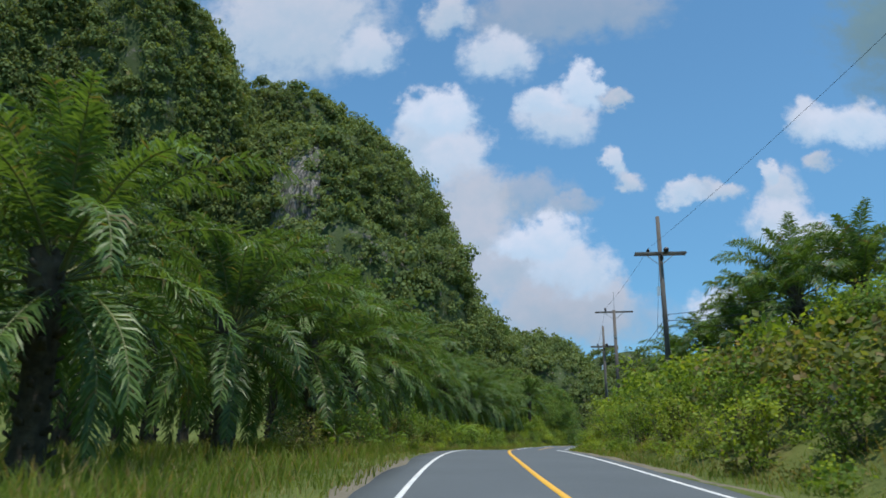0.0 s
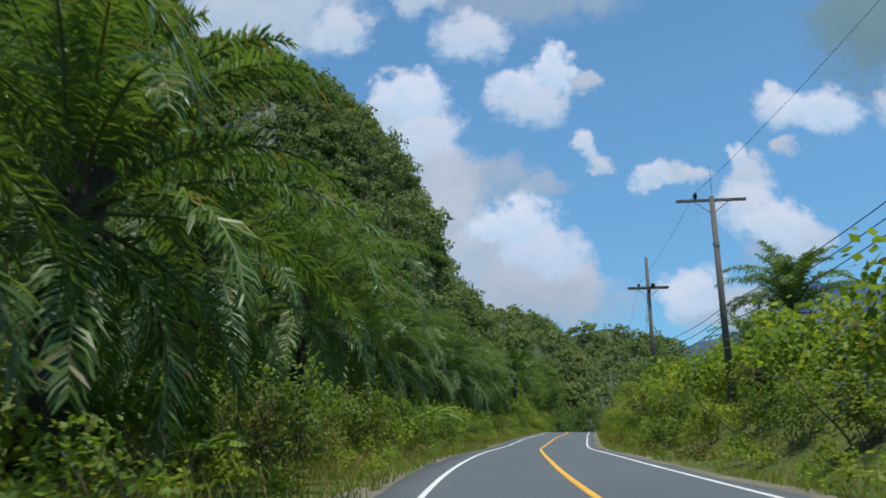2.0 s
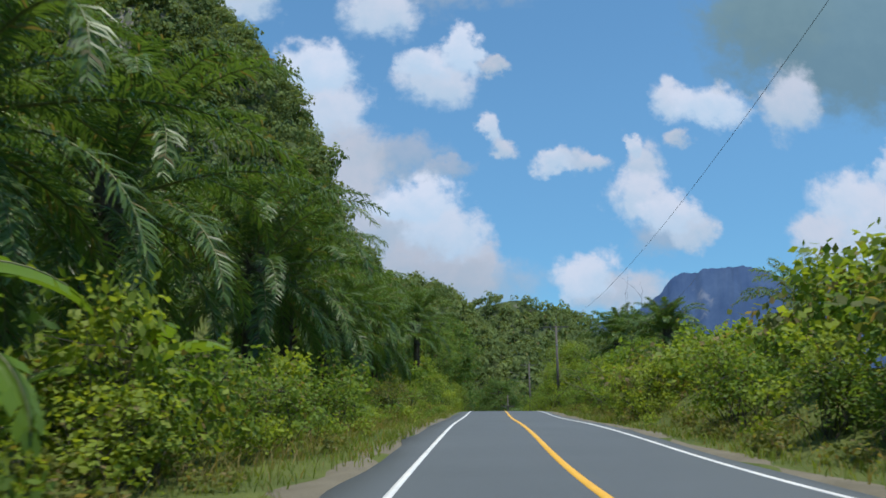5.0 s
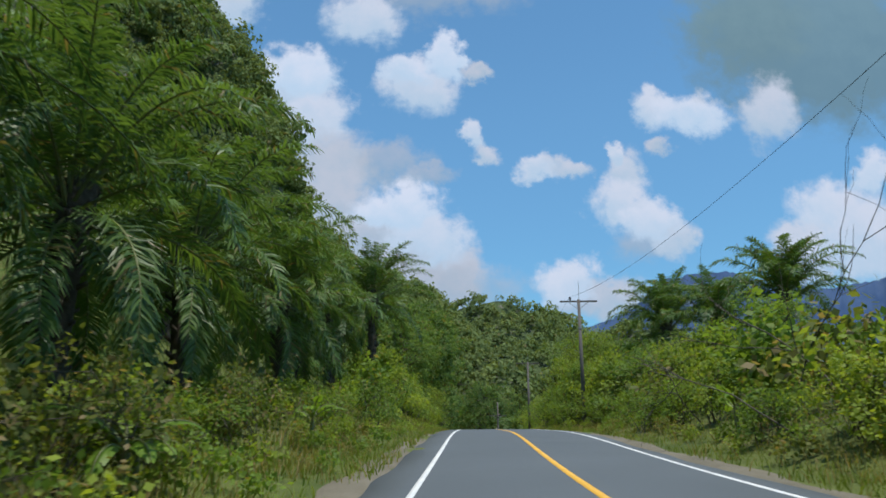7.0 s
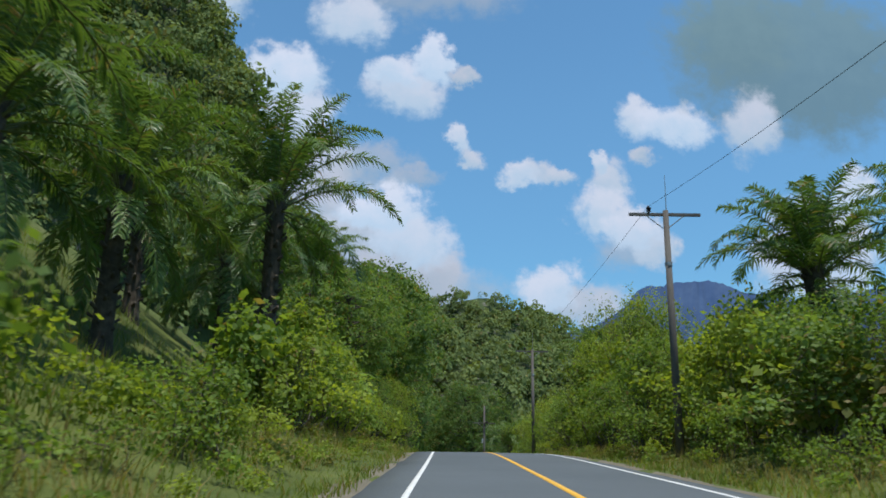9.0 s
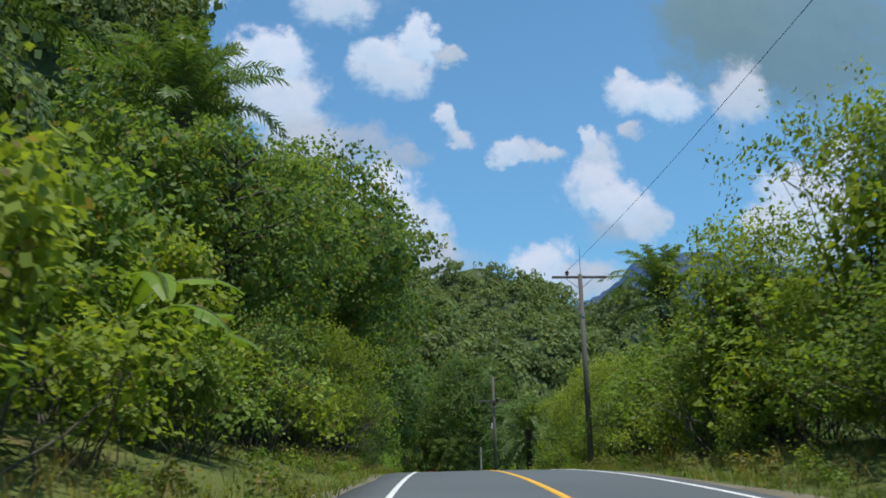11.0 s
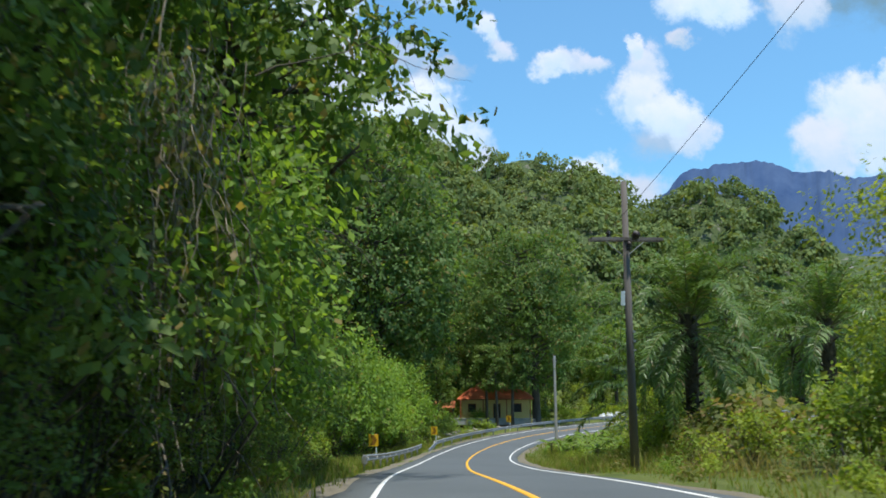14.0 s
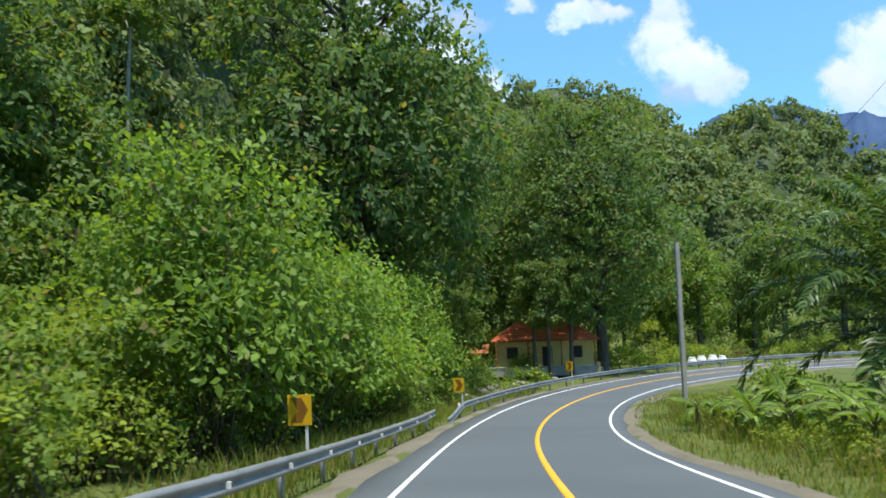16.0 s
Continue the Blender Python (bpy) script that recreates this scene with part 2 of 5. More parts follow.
M["roof"] = plain("orange_tile", (0.46, 0.10, 0.035), (0.66, 0.19, 0.07), 1.1, 0.7, 9.0, 0.01)
M["white"] = plain("white_paint", (0.62, 0.62, 0.60), (0.82, 0.82, 0.80), 2.0, 0.6)
M["dark"] = plain("dark_void", (0.012, 0.012, 0.013), (0.03, 0.03, 0.03), 2.0, 0.5)
M["brick"] = plain("red_brown_paint", (0.30, 0.09, 0.03), (0.42, 0.15, 0.06), 2.0, 0.7)
M["tag"] = plain("aluminium_tag", (0.55, 0.57, 0.58), (0.75, 0.77, 0.78), 4.0, 0.35, metal=0.6)
M["rock"] = plain("rubble", (0.16, 0.15, 0.12), (0.40, 0.38, 0.33), 1.5, 0.9, 8.0, 0.05)

m, n = material("limestone")
p = n.add("ShaderNodeTexCoord").outputs["Object"]
streak = n.noise(n.vec("MULTIPLY", p, (1, 1, 0.10)).outputs[0], 0.55, 6.0, 0.7)
grain = n.noise(p, 1.6, 6.0, 0.7)
pale = n.mix(n.span(grain, 0.3, 0.7), (0.17, 0.155, 0.14), (0.33, 0.30, 0.275))
stained = n.mix(n.span(streak, 0.43, 0.53), pale, (0.075, 0.075, 0.07))
finish(n, n.mix(n.span(n.noise(p, 0.22, 5.0, 0.6), 0.49, 0.56), stained, (0.075, 0.10, 0.045)), 0.9, grain, 0.35, spec=0.2)
M["limestone"] = m

# asphalt: two tones, wheel tracks left out, fine stones
m, n = material("asphalt")
p = n.add("ShaderNodeTexCoord").outputs["Object"]
grain = n.noise(p, 55.0, 3.0, 0.7)
fac = n.math("ADD", n.math("MULTIPLY", n.noise(p, 0.22, 4.0), 0.75), n.math("MULTIPLY", grain, 0.35), clamp=True)
finish(n, n.mix(fac, (0.054, 0.064, 0.069), (0.114, 0.130, 0.140)), 0.72, grain, 0.006, spec=0.35)
M["asphalt"] = m

for key, a, b in (("line_white", (0.45, 0.46, 0.46), (0.80, 0.80, 0.78)), ("line_yellow", (0.58, 0.30, 0.02), (0.78, 0.43, 0.03))):
    m, n = material(key)
    p = n.add("ShaderNodeTexCoord").outputs["Object"]
    worn = n.math("ADD", n.math("MULTIPLY_ADD", n.noise(p, 1.1, 5.0, 0.65), 1.5, -0.2), n.math("MULTIPLY_ADD", n.noise(p, 40.0, 2.0), 0.5, -0.25), clamp=True)
    finish(n, n.mix(worn, a, b), 0.6)
    M[key] = m

# ground: soil, short grass and, where it is steep, limestone
m, n = material("ground")
p = n.add("ShaderNodeTexCoord").outputs["Object"]
up = n.add("ShaderNodeSeparateXYZ", {0: n.add("ShaderNodeNewGeometry").outputs["True Normal"]}).outputs[2]
mid, tiny = n.noise(p, 0.35, 5.0, 0.6), n.noise(p, 9.0, 4.0, 0.7)
grass = n.mix(n.math("ADD", n.math("MULTIPLY_ADD", mid, 1.5, -0.5), n.math("MULTIPLY_ADD", tiny, 0.8, -0.4), clamp=True), (0.06, 0.085, 0.02), (0.17, 0.19, 0.05))
soil = n.mix(tiny, (0.13, 0.095, 0.05), (0.26, 0.19, 0.10))
cover = n.mix(n.span(n.noise(p, 0.16, 6.0, 0.65), 0.60, 0.74), grass, soil)
stone = n.mix(n.math("MULTIPLY_ADD", n.noise(n.vec("MULTIPLY", p, (1, 1, 0.16)).outputs[0], 0.22, 7.0, 0.7), 2.6, -0.8, clamp=True), (0.045, 0.045, 0.04), (0.34, 0.32, 0.28))
moss = n.mix(n.span(n.noise(p, 0.07, 6.0, 0.7), 0.36, 0.46), stone, (0.06, 0.085, 0.03))
finish(n, n.mix(n.span(up, 0.72, 0.5), cover, moss), 0.9, n.math("MULTIPLY_ADD", mid, 2.0, tiny), 0.08, spec=0.2)
M["ground"] = m

m, n = material("understory")
p = n.add("ShaderNodeTexCoord").outputs["Object"]
mid, tiny = n.noise(p, 0.25, 6.0, 0.65), n.noise(p, 2.2, 4.0, 0.7)
shade = n.mix(n.math("MULTIPLY_ADD", tiny, 1.4, -0.2, clamp=True), (0.030, 0.050, 0.020), (0.085, 0.115, 0.045))
rock = n.mix(n.noise(n.vec("MULTIPLY", p, (1, 1, 0.14)).outputs[0], 0.4, 6.0, 0.7), (0.05, 0.05, 0.045), (0.26, 0.245, 0.22))
finish(n, n.mix(n.span(mid, 0.56, 0.66), shade, rock), 0.9, tiny, 0.3, spec=0.15)
M["understory"] = m

m, n = material("verge_gravel")
p = n.add("ShaderNodeTexCoord").outputs["Object"]
tiny = n.noise(p, 14.0, 5.0, 0.7)
finish(n, n.mix(n.math("MULTIPLY_ADD", n.noise(p, 0.8, 4.0), 0.9, n.math("MULTIPLY_ADD", tiny, 0.6, -0.35), clamp=True), (0.105, 0.095, 0.068), (0.235, 0.21, 0.16)), 0.95, tiny, 0.03, spec=0.2)
M["gravel"] = m

# blue air haze put into the colour, with a faint glow added
m, n = material("far_mountain")
p = n.add("ShaderNodeTexCoord").outputs["Object"]
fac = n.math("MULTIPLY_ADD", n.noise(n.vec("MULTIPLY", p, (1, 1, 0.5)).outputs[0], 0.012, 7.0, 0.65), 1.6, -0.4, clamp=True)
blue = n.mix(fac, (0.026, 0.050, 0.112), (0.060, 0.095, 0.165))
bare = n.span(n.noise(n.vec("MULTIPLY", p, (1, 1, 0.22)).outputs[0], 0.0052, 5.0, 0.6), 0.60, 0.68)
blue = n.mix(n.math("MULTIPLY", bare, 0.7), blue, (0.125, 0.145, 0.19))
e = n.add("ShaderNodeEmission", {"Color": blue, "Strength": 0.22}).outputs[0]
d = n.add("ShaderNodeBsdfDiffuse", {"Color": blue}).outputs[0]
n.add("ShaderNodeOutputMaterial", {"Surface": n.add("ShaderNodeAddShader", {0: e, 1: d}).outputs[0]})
M["far"] = m


# ---------------------------------------------------------------- mesh helpers
def mesh_of(name, verts, quads, mat, smooth=False):
    """A mesh from arrays of corners and of quads (or triangles)."""
    verts, quads = np.asarray(verts, np.float32), np.asarray(quads, np.int32)
    me = bpy.data.meshes.new(name)
    k = quads.shape[1]
    me.vertices.add(len(verts)), me.loops.add(quads.size), me.polygons.add(len(quads))
    me.vertices.foreach_set("co", verts.ravel())
    me.loops.foreach_set("vertex_index", quads.ravel())
    me.polygons.foreach_set("loop_start", np.arange(0, quads.size, k, dtype=np.int32))
    me.polygons.foreach_set("loop_total", np.full(len(quads), k, np.int32))
    if smooth:
        me.polygons.foreach_set("use_smooth", np.ones(len(quads), bool))
    me.materials.append(mat)
    me.update(calc_edges=True)
    return me


def piece(name, mesh, parent=None, label=""):
    ob = new(name, mesh)
    ob.parent = parent
    if label:
        tagged(ob, label)
    return ob


def part(name, bm, mat, parent=None, label="", smooth=False):
    """Links a bmesh as one mesh object under a thing or a part."""
    me = bpy.data.meshes.new(name)
    bm.to_mesh(me)
    bm.free()
    if smooth:
        me.polygons.foreach_set("use_smooth", np.ones(len(me.polygons), bool))
    me.materials.append(mat)
    return piece(name, me, parent, label)


def box(bm, size, m=Matrix(), bevel=0.0):
    r = bmesh.ops.create_cube(bm, size=1.0, matrix=m @ Matrix.Diagonal((*size, 1)))
    if bevel:
        edges = list({e for v in r["verts"] for e in v.link_edges})
        bmesh.ops.bevel(bm, geom=edges, offset=bevel, segments=2, affect="EDGES")
    return bm


def stick(bm, a, b, ra, rb, sides=8):
    """A tapered round bar from a to b."""
    a, b = Vector(a), Vector(b)
    m = Matrix.Translation((a + b) / 2) @ (b - a).to_track_quat("Z", "Y").to_matrix().to_4x4()
    bmesh.ops.create_cone(bm, cap_ends=True, segments=sides, radius1=ra, radius2=rb, depth=(b - a).length, matrix=m)
    return bm


def unit(v):
    return v / np.maximum(np.linalg.norm(v, axis=-1, keepdims=True), 1e-9)


def tube(points, radii, sides=6):
    """Corners and quads of a tapered tube along a polyline."""
    pts, rad = np.asarray(points, float), np.asarray(radii, float)
    t = unit(np.gradient(pts, axis=0))
    ref = np.where(np.abs(t[:, 2:3]) > 0.9, np.array([[1.0, 0, 0]]), np.array([[0, 0, 1.0]]))
    a = unit(np.cross(t, ref))
    b = np.cross(t, a)
    ang = np.linspace(0, 2 * np.pi, sides, endpoint=False)
    v = pts[:, None] + rad[:, None, None] * (np.cos(ang)[None, :, None] * a[:, None] + np.sin(ang)[None, :, None] * b[:, None])
    q = []
    for i in range(len(pts) - 1):
        for j in range(sides):
            k = (j + 1) % sides
            q.append((i * sides + j, i * sides + k, (i + 1) * sides + k, (i + 1) * sides + j))
    return v.reshape(-1, 3), np.array(q)


def joined(pieces):
    """Several (corners, quads) as one."""
    vs, qs, at = [], [], 0
    for v, q in pieces:
        vs.append(v), qs.append(np.asarray(q) + at)
        at += len(v)
    return np.concatenate(vs), np.concatenate(qs)


def leaves(base, way, face, length, width, fold=0.25, droop=0.15):
    """Folded four-cornered leaves from their stalks, ways, faces and sizes."""
    base, way = np.asarray(base), unit(np.asarray(way))
    side = unit(np.cross(way, face))
    face = np.cross(side, way)
    L, W = np.asarray(length)[:, None], np.asarray(width)[:, None]
    mid = base + way * L * 0.45 - face * W * fold
    tip = base + way * L - face * L * droop
    v = np.stack([base, mid + side * W, tip, mid - side * W], axis=1).reshape(-1, 3)
    return v, np.arange(len(v)).reshape(-1, 4)


def sphere_ways(rng, k, low=-0.3):
    z = rng.uniform(low, 1.0, k)
    a = rng.uniform(0, 2 * np.pi, k)
    r = np.sqrt(np.maximum(1 - z * z, 0))
    return np.stack([r * np.cos(a), r * np.sin(a), z], axis=1)


def repeated(v, q, places, scales, turns):
    """Many copies of one small shape, joined."""
    c, s = np.cos(turns), np.sin(turns)
    x = v[None, :, 0] * c[:, None] - v[None, :, 1] * s[:, None]
    y = v[None, :, 0] * s[:, None] + v[None, :, 1] * c[:, None]
    z = np.repeat(v[None, :, 2], len(places), 0)
    out = np.stack([x, y, z], -1) * np.asarray(scales).reshape(len(places), 1, -1) + places[:, None]
    qq = q[None] + (np.arange(len(places)) * len(v))[:, None, None]
    return out.reshape(-1, 3), qq.reshape(-1, q.shape[1])


# ---------------------------------------------------------------- the road's line
HEADINGS = [0.1, 0.8, 2.1, 3.2, 4.9, 7.1, 8.6, 8.9, 11.0, 13.1, 12.7, 12.8, 13.4, 13.4, 13.3, 13.3, 13.1, 12.6, 12.6, 12.6, 11.1, 8.5, 6.7, 8.1, 10.8,
            11.2, 13.6, 19.1, 26.6, 35.8, 46.0, 57.2, 69.1, 81.3, 93.7, 101.0, 105.0, 107.0, 108.0, 109.0, 109.0]
SLOPES = [4.6, 4.3, 4.5, 3.5, 2.9, 2.4, 2.3, 1.8, 2.1, 4.0, 3.5, 2.4, 3.1, 3.7, 2.1, 1.4, 1.7, 0.8, -1.3, -2.5, -4.1, -5.6, -7.1, -8.4, -7.9,
          -7.5, -6.3, -4.3, -3.2, -2.5, -1.9, -1.5, -0.9, -0.7, -0.6, -0.6, -0.5, -0.5, -0.5, -0.5, -0.5]
BACK = 90                                                   # metres of road behind the start
knots = np.arange(0, 401, 10.0)
fine_s = np.arange(0, 400.5, 1.0)
hd = np.radians(np.interp(fine_s, knots, HEADINGS))
sp = np.radians(np.interp(fine_s, knots, SLOPES))
hd, sp = (np.convolve(np.pad(v, 5, mode="edge"), np.full(11, 1 / 11), mode="valid") for v in (hd, sp))
step = np.stack([np.sin(hd) * np.cos(sp), np.cos(hd) * np.cos(sp), np.sin(sp)], 1)
LINE = np.concatenate([[[0.0, 0, 0]], np.cumsum((step[1:] + step[:-1]) / 2, axis=0)]) + np.array([1.940, 0, -1.244])
behind = np.arange(-BACK, 0, 1.0)
LINE = np.concatenate([LINE[0] + behind[:, None] * step[0], LINE])
HEAD = np.concatenate([np.full(BACK, hd[0]), hd])
S_ALL = np.concatenate([behind, fine_s])
RIGHT = np.stack([np.cos(HEAD), -np.sin(HEAD), np.zeros(len(HEAD))], 1)
HALF = 2.81                                                 # centre to edge line


def road_at(s, lat=0.0):
    """A place on the road's level, s metres along and lat metres to its right."""
    s, lat = np.asarray(s, float), np.asarray(lat, float)
    p = np.stack([np.interp(s, S_ALL, LINE[:, i]) for i in range(3)], -1)
    h = np.interp(s, S_ALL, HEAD)
    return p + lat[..., None] * np.stack([np.cos(h), -np.sin(h), np.zeros_like(h)], -1)


def head_at(s):
    return float(np.interp(s, S_ALL, HEAD))


def along(x, y):
    """The nearest metre of the road, and how far to its right a place lies."""
    x, y = np.asarray(x, float).ravel(), np.asarray(y, float).ravel()
    st = LINE[::2, :2]
    out = np.empty(len(x), int)
    for i in range(0, len(x), 20000):
        d = (x[i:i + 20000, None] - st[None, :, 0]) ** 2 + (y[i:i + 20000, None] - st[None, :, 1]) ** 2
        out[i:i + 20000] = d.argmin(1) * 2
    lat = (x - LINE[out, 0]) * RIGHT[out, 0] + (y - LINE[out, 1]) * RIGHT[out, 1]
    gap = np.hypot(x - LINE[out, 0], y - LINE[out, 1])
    return S_ALL[out], np.sign(lat) * gap, LINE[out, 2]


def ramp01(v, a, b):
    t = np.clip((v - a) / (b - a), 0, 1)
    return t * t * (3 - 2 * t)


# towers and ridges: x, y, radius, height, flat share of the top
HILLS = [(-152, 346, 90, 241, 0.27), (-112, 468.6, 131.7, 227, 0.36), (-58, 359.7, 98.5, 166, 0.29), (-43, 314, 68.2, 93.6, 0.51), (-150, 170, 70, 90, 0.2),
         (-5, 400, 75, 50, 0.1), (0, 370.4, 53.6, 77, 0.32), (49.5, 506.4, 113, 89.5, 0.19), (139.6, 552.6, 127.4, 85.3, 0.14), (125.9, 462, 90, 50, 0.15), (203, 513.5, 77, 70, 0.12),
         (-60, 240, 50, 40, 0.1), (270, 440, 100, 30, 0.1), (330, 640, 190, 60, 0.1), (-20, 651, 209, 130, 0.23), (-245, 330, 120, 262, 0.4)]


def value_noise(x, y, size, seed):
    """Smooth noise in 0..1 from a lattice."""
    r = np.random.default_rng(seed).random((64, 64))
    u, v = x / size, y / size
    i, j = np.floor(u).astype(int), np.floor(v).astype(int)
    f, g = u - i, v - j
    f, g = f * f * (3 - 2 * f), g * g * (3 - 2 * g)
    a, b, c, d = r[i % 64, j % 64], r[(i + 1) % 64, j % 64], r[i % 64, (j + 1) % 64], r[(i + 1) % 64, (j + 1) % 64]
    return (a * (1 - f) + b * f) * (1 - g) + (c * (1 - f) + d * f) * g


def hill_at(x, y):
    wx = x + 26 * (value_noise(x, y, 34, 3) - 0.5)
    wy = y + 26 * (value_noise(x, y, 34, 4) - 0.5)
    best = np.zeros_like(x)
    for hx, hy, r, h, flat in HILLS:
        d = np.hypot(wx - hx, wy - hy) / r
        tall = h * (1 - ramp01(d, flat, 1.0)) * (0.92 + 0.15 * value_noise(x, y, 22, 5))
        best = np.maximum(best, tall)
    return best


LEFT_S = [-90, 0, 100, 120, 150, 165, 200, 230, 245, 400]
LEFT_RISE = [0.0, 0.0, 0.02, 0.18, 0.34, 0.40, 0.34, 0.15, -0.05, -0.02]
RIGHT_S = [-90, 0, 20, 45, 90, 110, 150, 180, 200, 225, 400]
RIGHT_BANK = [1.0, 1.2, 1.8, 2.2, 2.2, 1.6, 1.0, 0.9, 0.7, 0.35, 0.3]


def ground_at(x, y):
    shape = np.shape(x)
    x, y = np.asarray(x, float).ravel(), np.asarray(y, float).ravel()
    s, lat, z = along(x, y)
    a = np.abs(lat)
    out = np.clip(a - 5.2, 0, None)
    rise_l = np.interp(s, LEFT_S, LEFT_RISE) * (np.clip(out, 0, 26) + 0.9 * np.clip(out - 9, 0, 16))
    rise_r = np.interp(s, RIGHT_S, RIGHT_BANK) * ramp01(out, 0, 4.0)
    side = np.where(lat < 0, rise_l, rise_r)
    rough = (value_noise(x, y, 5.0, 1) - 0.5) * 0.5 * ramp01(a, 5, 9) + (value_noise(x, y, 1.7, 2) - 0.5) * 0.12 * ramp01(a, 4.3, 6)
    near = z - 0.03 - 0.10 * ramp01(a, 3.6, 4.6) - 0.30 * (1 - ramp01(a, 2.9, 3.75)) + side + rough
    far = ramp01(a, 60, 240)
    level = near * (1 - far) + 0.0 * far
    return (level + hill_at(x, y) * ramp01(a, 16, 48)).reshape(shape)


xs = np.concatenate([np.arange(-4600, -300, 300), np.arange(-300, -40, 5), np.arange(-40, 115, 1.7), np.arange(115, 420, 6), np.arange(420, 4700, 300)])
ys = np.concatenate([np.arange(-4600, -100, 300), np.arange(-100, -20, 8), np.arange(-20, 330, 2.0), np.arange(330, 760, 5), np.arange(760, 4700, 300)])
gx, gy = np.meshgrid(xs, ys)
gz = ground_at(gx, gy)
ii = np.arange(len(xs) * len(ys)).reshape(len(ys), len(xs))
quads = np.stack([ii[:-1, :-1], ii[:-1, 1:], ii[1:, 1:], ii[1:, :-1]], -1).reshape(-1, 4)
points = np.stack([gx, gy, gz], -1).reshape(-1, 3)
steep = hill_at(points[quads, 0].mean(1), points[quads, 1].mean(1)) > 7
ground = piece("ground", mesh_of("ground", points, quads[~steep], M["ground"], True))
used, place = np.unique(quads[steep], return_inverse=True)
hillside = piece("hillside", mesh_of("hillside", points[used], place.reshape(-1, 4), M["understory"], True))
tagged(hillside, "steep dark limestone hillside under the forest", "hillside", kind="structure")
tagged(ground, "grassy earth rising into steep limestone hills", "ground", kind="structure")


# ---------------------------------------------------------------- road, verge and lines
def strip(name, s0, s1, lats, lifts, mat, step_s=1.0, wobble=0.0, seed=0):
    """A band along the road through the given offsets."""
    rng = np.random.default_rng(seed)
    ss = np.arange(s0, s1 + 0.01, step_s)
    rows = []
    for k, (lat, lift) in enumerate(zip(lats, lifts)):
        o = np.full(len(ss), float(lat))
        if wobble and k in (0, 1, len(lats) - 2, len(lats) - 1):
            o += np.interp(ss, np.arange(s0, s1 + 3, 2.2), rng.normal(0, wobble, len(np.arange(s0, s1 + 3, 2.2))))
        p = road_at(ss, o)
        p[:, 2] += lift
        rows.append(p)
    g = np.stack(rows, 1)
    i = np.arange(g.shape[0] * g.shape[1]).reshape(g.shape[:2])
    q = np.stack([i[:-1, :-1], i[:-1, 1:], i[1:, 1:], i[1:, :-1]], -1).reshape(-1, 4)
    return mesh_of(name, g.reshape(-1, 3), q, mat)


road = piece("road", strip("road", -85, 398, [-3.68, -3.66, -2.9, -1.5, 0, 1.5, 2.9, 3.34, 3.36], [-0.4, -0.025, -0.008, 0, 0.012, 0, -0.008, -0.025, -0.4], M["asphalt"], wobble=0.07))
tagged(road, "grey asphalt two-lane country road, slightly worn", "road", kind="structure")
verge = piece("verge", strip("verge", -85, 398, [-5.0, -4.4, -3.95, -3.3], [-0.5, -0.085, -0.04, -0.2], M["gravel"], wobble=0.16, seed=4))
tagged(verge, "strip of dry gravelly earth beside the asphalt", "verge", kind="structure")
verge2 = piece("verge", strip("verge", -85, 398, [3.1, 3.65, 4.1, 4.9], [-0.2, -0.04, -0.085, -0.5], M["gravel"], wobble=0.16, seed=9))
tagged(verge2, "strip of dry gravelly earth beside the asphalt", "verge", kind="structure")
# the centre line wanders a little off the middle
CENTRE_S = [-85, 0, 33, 55, 78, 100, 113, 135, 180, 214, 228, 250, 300, 398]
CENTRE_OFF = [0.0, 0.0, -0.10, 0.0, -0.16, -0.04, 0.0, 0.02, 0.0, -0.08, 0.0, 0.0, 0.0, 0.0]
for lat, wide, mat, text in ((-HALF, 0.115, "line_white", "solid white edge line painted on the asphalt"), (HALF, 0.115, "line_white", "solid white edge line painted on the asphalt"),
                             (0.0, 0.15, "line_yellow", "solid yellow centre line painted on the asphalt")):
    ss = np.arange(-85, 398.01, 1.0)
    middle = lat + (np.interp(ss, CENTRE_S, CENTRE_OFF) if lat == 0 else 0 * ss)
    base = 0.012 if lat == 0 else -0.008
    rows = []
    for off, lift in ((-wide / 2, -0.004), (0.004 - wide / 2, 0.008), (wide / 2 - 0.004, 0.008), (wide / 2, -0.004)):
        p = road_at(ss, middle + off)
        p[:, 2] += base + lift
        rows.append(p)
    g = np.stack(rows, 1)
    i = np.arange(g.shape[0] * 4).reshape(-1, 4)
    q = np.stack([i[:-1, :-1], i[:-1, 1:], i[1:, 1:], i[1:, :-1]], -1).reshape(-1, 4)
    ob = piece("lane_line", mesh_of("lane_line", g.reshape(-1, 3), q, M[mat]))
    tagged(ob, text, "road marking", kind="structure")


